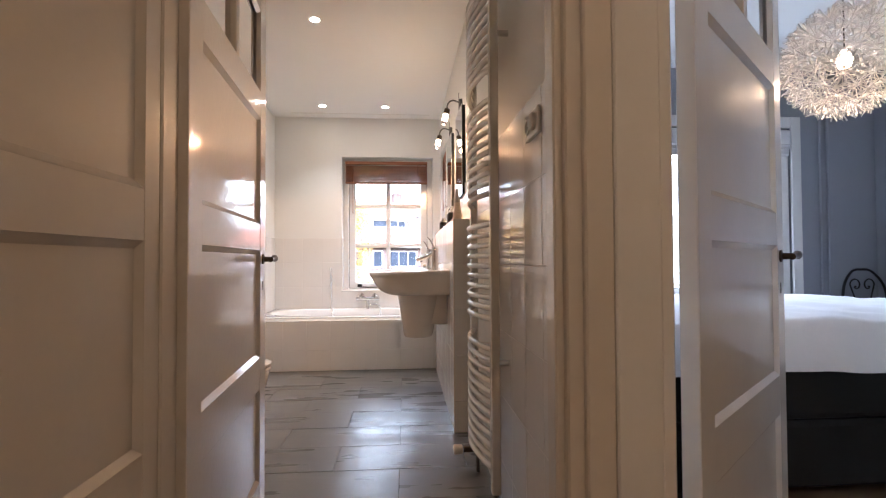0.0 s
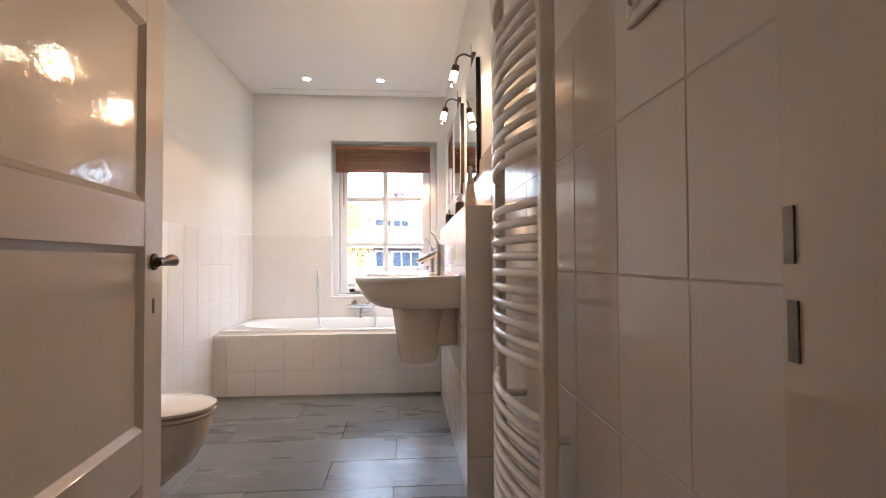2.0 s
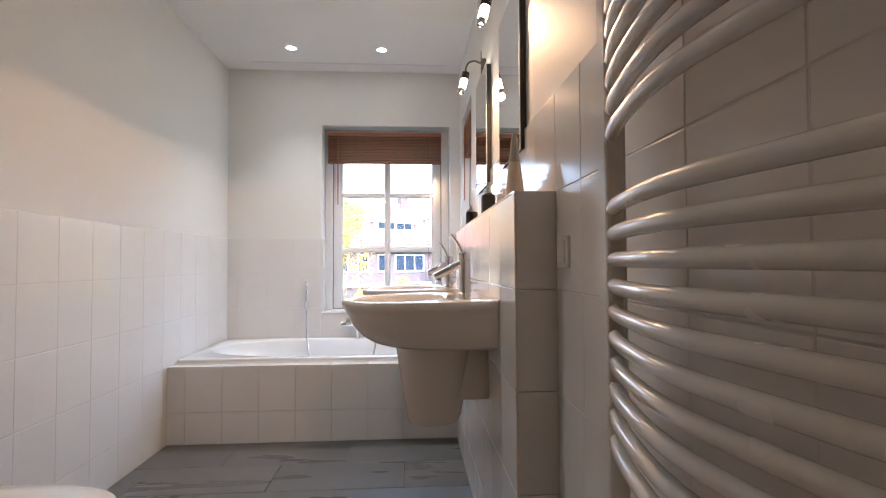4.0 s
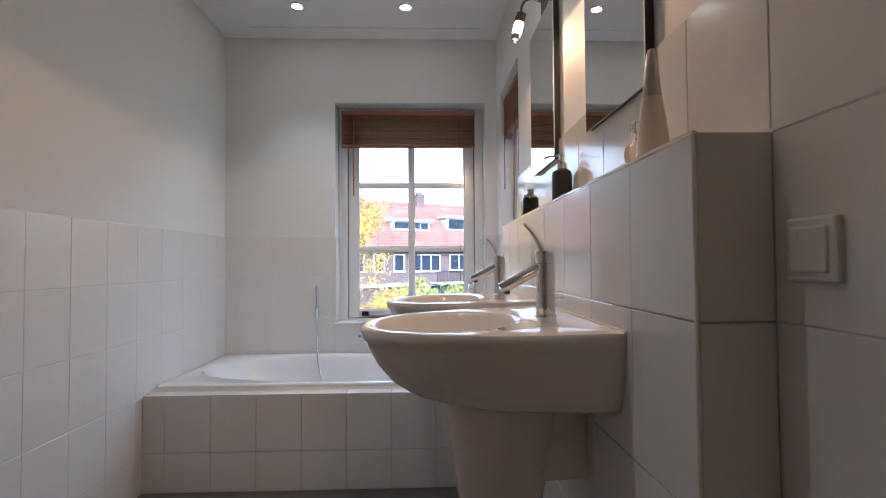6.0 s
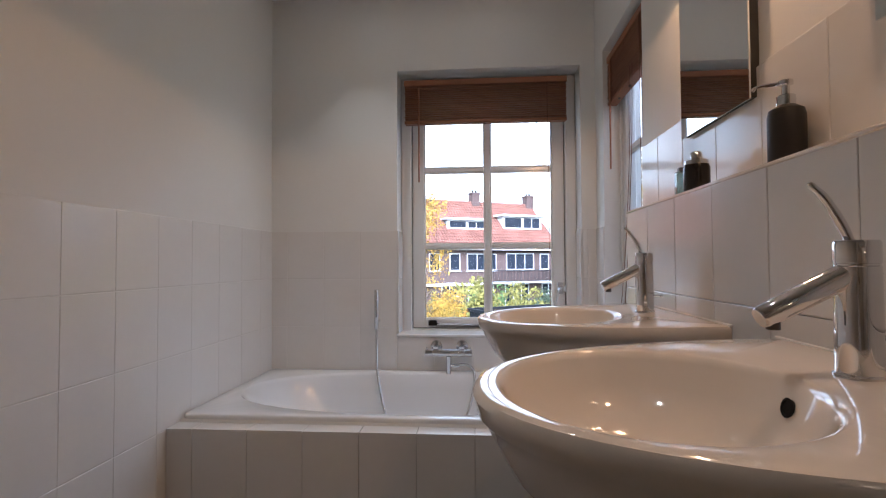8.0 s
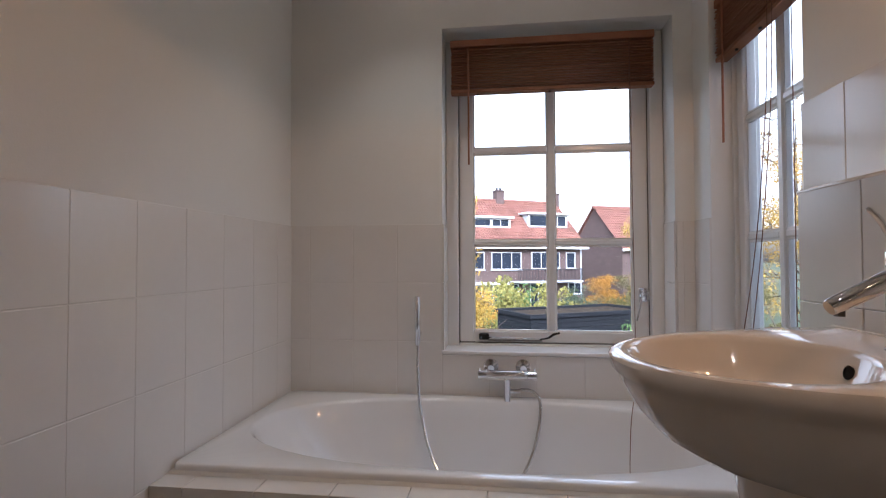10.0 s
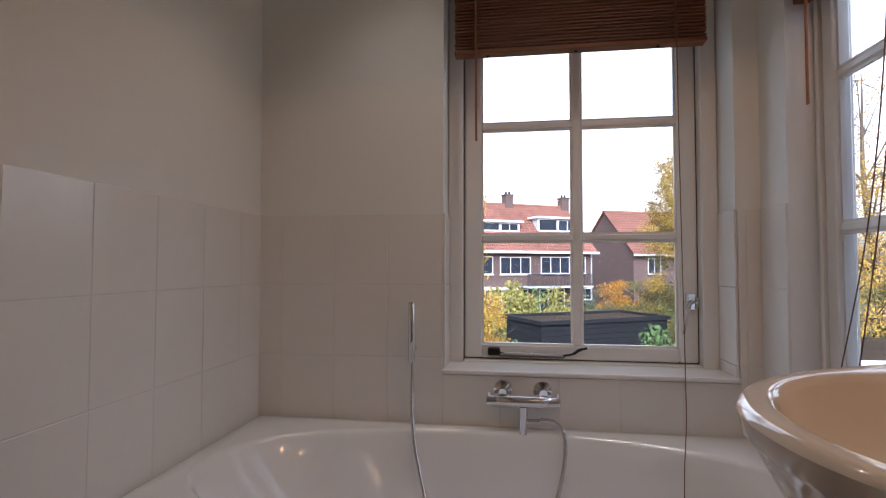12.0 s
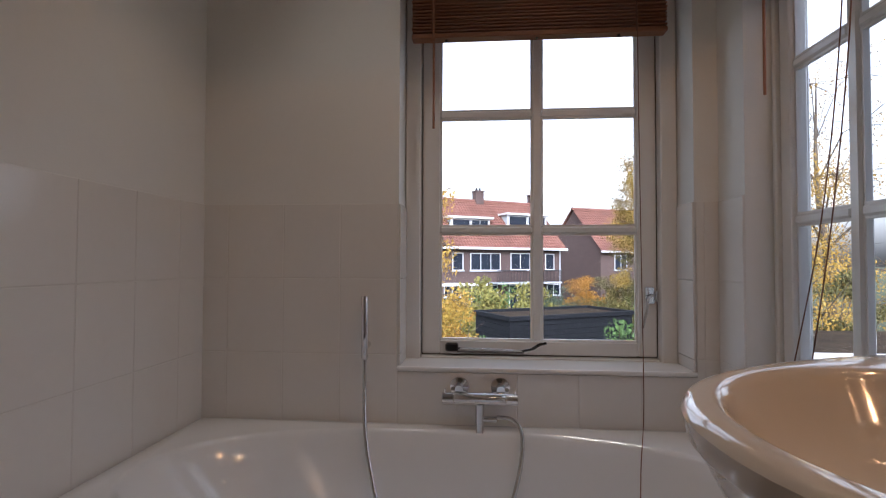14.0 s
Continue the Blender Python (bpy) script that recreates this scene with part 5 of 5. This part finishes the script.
def tile_mesh(w, h, mat, thick=THICK, name="tile"):
    """A tile with softly rounded front edges; local x across, z up, y 0 is its back and -thick its face."""
    key = (round(w, 4), round(h, 4), mat.name, thick)
    if key not in TILE_MESHES:
        e = min(0.0016, w * 0.2, h * 0.2)
        v = [(0, 0, 0), (w, 0, 0), (w, 0, h), (0, 0, h), (0, -thick + e * 0.6, 0), (w, -thick + e * 0.6, 0), (w, -thick + e * 0.6, h), (0, -thick + e * 0.6, h),
             (e, -thick, e), (w - e, -thick, e), (w - e, -thick, h - e), (e, -thick, h - e)]
        f = [(8, 9, 10, 11)]
        for k in range(4):
            n = (k + 1) % 4
            f += [(k, n, 4 + n, 4 + k), (4 + k, 4 + n, 8 + n, 8 + k)]
        me = bpy.data.meshes.new(name)
        me.from_pydata(v, [], f)
        me.materials.append(mat)
        TILE_MESHES[key] = me
    return TILE_MESHES[key]


def tile_field(owner, origin, turn, us, vs, skip=(), mat=M_TILE, thick=THICK, name="tile", lay=0):
    """Tiles between the joint lines us and vs on a plane through origin, turned about z; skip holds boxes (u0, u1, v0, v1) left open."""
    base = Matrix.Translation(origin) @ pose(0, 0, 0, lay, 0, turn)
    for u0, u1 in zip(us, us[1:]):
        for v0, v1 in zip(vs, vs[1:]):
            a, b, c, d = u0 + JOINT / 2, u1 - JOINT / 2, v0 + JOINT / 2, v1 - JOINT / 2
            pieces = [(a, b, c, d)]
            for s0, s1, t0, t1 in skip:
                cut = []
                for p0, p1, q0, q1 in pieces:
                    if p1 <= s0 or p0 >= s1 or q1 <= t0 or q0 >= t1:
                        cut.append((p0, p1, q0, q1))
                        continue
                    if p0 < s0: cut.append((p0, s0, q0, q1))
                    if p1 > s1: cut.append((s1, p1, q0, q1))
                    lo, hi = max(p0, s0), min(p1, s1)
                    if q0 < t0: cut.append((lo, hi, q0, t0))
                    if q1 > t1: cut.append((lo, hi, t1, q1))
                pieces = cut
            for p0, p1, q0, q1 in pieces:
                if p1 - p0 < 0.008 or q1 - q0 < 0.008:
                    continue
                ob = new(name, tile_mesh(p1 - p0, q1 - q0, mat, thick))
                ob.parent = owner
                wob = pose(0, 0, 0, random.uniform(-0.12, 0.12), 0, random.uniform(-0.12, 0.12))
                ob.matrix_basis = base @ Matrix.Translation((p0, 0, q0)) @ wob


def joints(start, stop, through_, pitch):
    """Joint lines from start to stop, one of them at through_."""
    k0 = math.ceil((start + 0.02 - through_) / pitch)
    k1 = math.floor((stop - 0.02 - through_) / pitch)
    return [start] + [through_ + pitch * k for k in range(k0, k1 + 1)] + [stop]


def tiling(name, spec, label):
    return setting(name, boxes(spec), M_GROUT, label, "tiling")


def along(lines):
    """Joint lines for a plane whose local x runs along -y."""
    return [-v for v in lines[::-1]]


VS = joints(0.0, 1.276, 1.003, PITCH_V)
VS2 = joints(0.0, 1.003, 1.003 - PITCH_V, PITCH_V) + [1.268, 1.541]
GB = 0.0068
t_left = tiling("wall_left_tiling", [(LEFT - 0.001, LEFT + GB, DOOR_Y1, END, 0, 1.274)], "white glazed wall tiles to chest height")
tile_field(t_left, (LEFT, 0, 0), 90, joints(DOOR_Y1, END, 4.861, 0.215), VS)
t_end = tiling("wall_end_tiling", [(LEFT, WIN_X0 - 0.002, END - GB, END + 0.001, 0, 1.274), (WIN_X1 + 0.002, RIGHT, END - GB, END + 0.001, 0, 1.274), (WIN_X0 - 0.002, WIN_X1 + 0.002, END - GB, END + 0.001, 0, WIN_Z0 - 0.006)],
               "white glazed wall tiles round the window")
tile_field(t_end, (0, END, 0), 0, joints(LEFT, RIGHT, -0.568, 0.2135), [0.46, 0.730, 1.003, 1.276], [(WIN_X0 - 0.004, WIN_X1 + 0.004, WIN_Z0 - 0.006, 3)])
tile_field(t_end, (WIN_X0, 0, 0), 90, [END - 0.006, 5.796], joints(WIN_Z0 + 0.014, 1.276, 1.003, PITCH_V))
tile_field(t_end, (WIN_X1, 0, 0), -90, [-5.796, -END + 0.006], joints(WIN_Z0 + 0.014, 1.276, 1.003, PITCH_V))
t_right = tiling("wall_right_tiling", [(RIGHT - GB, RIGHT + 0.001, DOOR_Y1, LEDGE_Y0, 0, 1.539), (RIGHT - GB, RIGHT + 0.001, LEDGE_Y0, WIN2_Y0 - 0.002, LEDGE_Z, 1.539),
                                       (RIGHT - GB, RIGHT + 0.001, LEDGE_Y1, WIN2_Y0, 0, LEDGE_Z), (RIGHT - GB, RIGHT + 0.001, WIN2_Y1 + 0.002, END - 0.01, 0, 1.274), (RIGHT - GB, RIGHT + 0.001, WIN2_Y0, WIN2_Y1, 0, WIN_Z0 - 0.006)],
                 "white glazed wall tiles behind radiator and mirrors")
tile_field(t_right, (RIGHT, 0, 0), -90, along(joints(DOOR_Y1, LEDGE_Y0, 2.768, PITCH_U)), VS2)
tile_field(t_right, (RIGHT, 0, 0), -90, along(joints(LEDGE_Y0, WIN2_Y0, LEDGE_Y0 + 0.216, PITCH_U)), [LEDGE_Z + 0.004, 1.541])
tile_field(t_right, (RIGHT, 0, 0), -90, along([LEDGE_Y1, WIN2_Y0]), [0.46, 0.730, 1.003, LEDGE_Z])
tile_field(t_right, (RIGHT, 0, 0), -90, along([WIN2_Y1, END - 0.012]), [0.46, 0.730, 1.003, 1.276])
tile_field(ledge, (LEDGE_X + THICK, 0, 0), -90, along(joints(LEDGE_Y0, LEDGE_Y1, LEDGE_Y0 + 0.216, PITCH_U)), joints(0.0, LEDGE_Z, 1.003, PITCH_V))
tile_field(ledge, (0, LEDGE_Y0 + THICK, 0), 0, [LEDGE_X + 0.004, RIGHT - 0.006], joints(0.0, LEDGE_Z, 1.003, PITCH_V))
tile_field(ledge, (0, 0, LEDGE_Z - THICK), 0, [LEDGE_X + 0.004, RIGHT - 0.008], joints(LEDGE_Y0, LEDGE_Y1, LEDGE_Y0 + 0.216, PITCH_U), lay=-90)
part("edge_strip", boxes([(LEDGE_X - 0.002, LEDGE_X + 0.006, LEDGE_Y0 - 0.002, LEDGE_Y1, LEDGE_Z - 0.006, LEDGE_Z + 0.002), (LEDGE_X - 0.002, LEDGE_X + 0.005, LEDGE_Y0 - 0.002, LEDGE_Y0 + 0.005, 0, LEDGE_Z - 0.006)], 0.002), M_CERAMIC, ledge, "white edge strip")
tile_field(apron, (0, BATH_Y + THICK, 0), 0, joints(LEFT + 0.008, LEDGE_X, -0.334, PITCH_U), [0.0, 0.190, BATH_Z - 0.004])
tile_field(apron, (0, 0, BATH_Z - THICK), 0, joints(LEFT + 0.008, RIGHT - 0.008, -0.334, PITCH_U), [BATH_Y - 0.001, 4.784], lay=-90)
# floor: rows in half bond
ROW, LONG = 0.3110, 0.655
for k in range(-5, 11):
    y0 = 2.500 + ROW * k
    y1 = y0 + ROW
    if y1 < 1.05 or y0 > BATH_Y:
        continue
    tile_field(floor, (0, 0, -THICK), 0, joints(LEFT, RIGHT, -0.209 if k % 2 == 0 else 0.113, LONG), [max(y0, 1.03), min(y1, BATH_Y + 0.005)], mat=M_FLOOR, name="floor_tile", lay=-90)
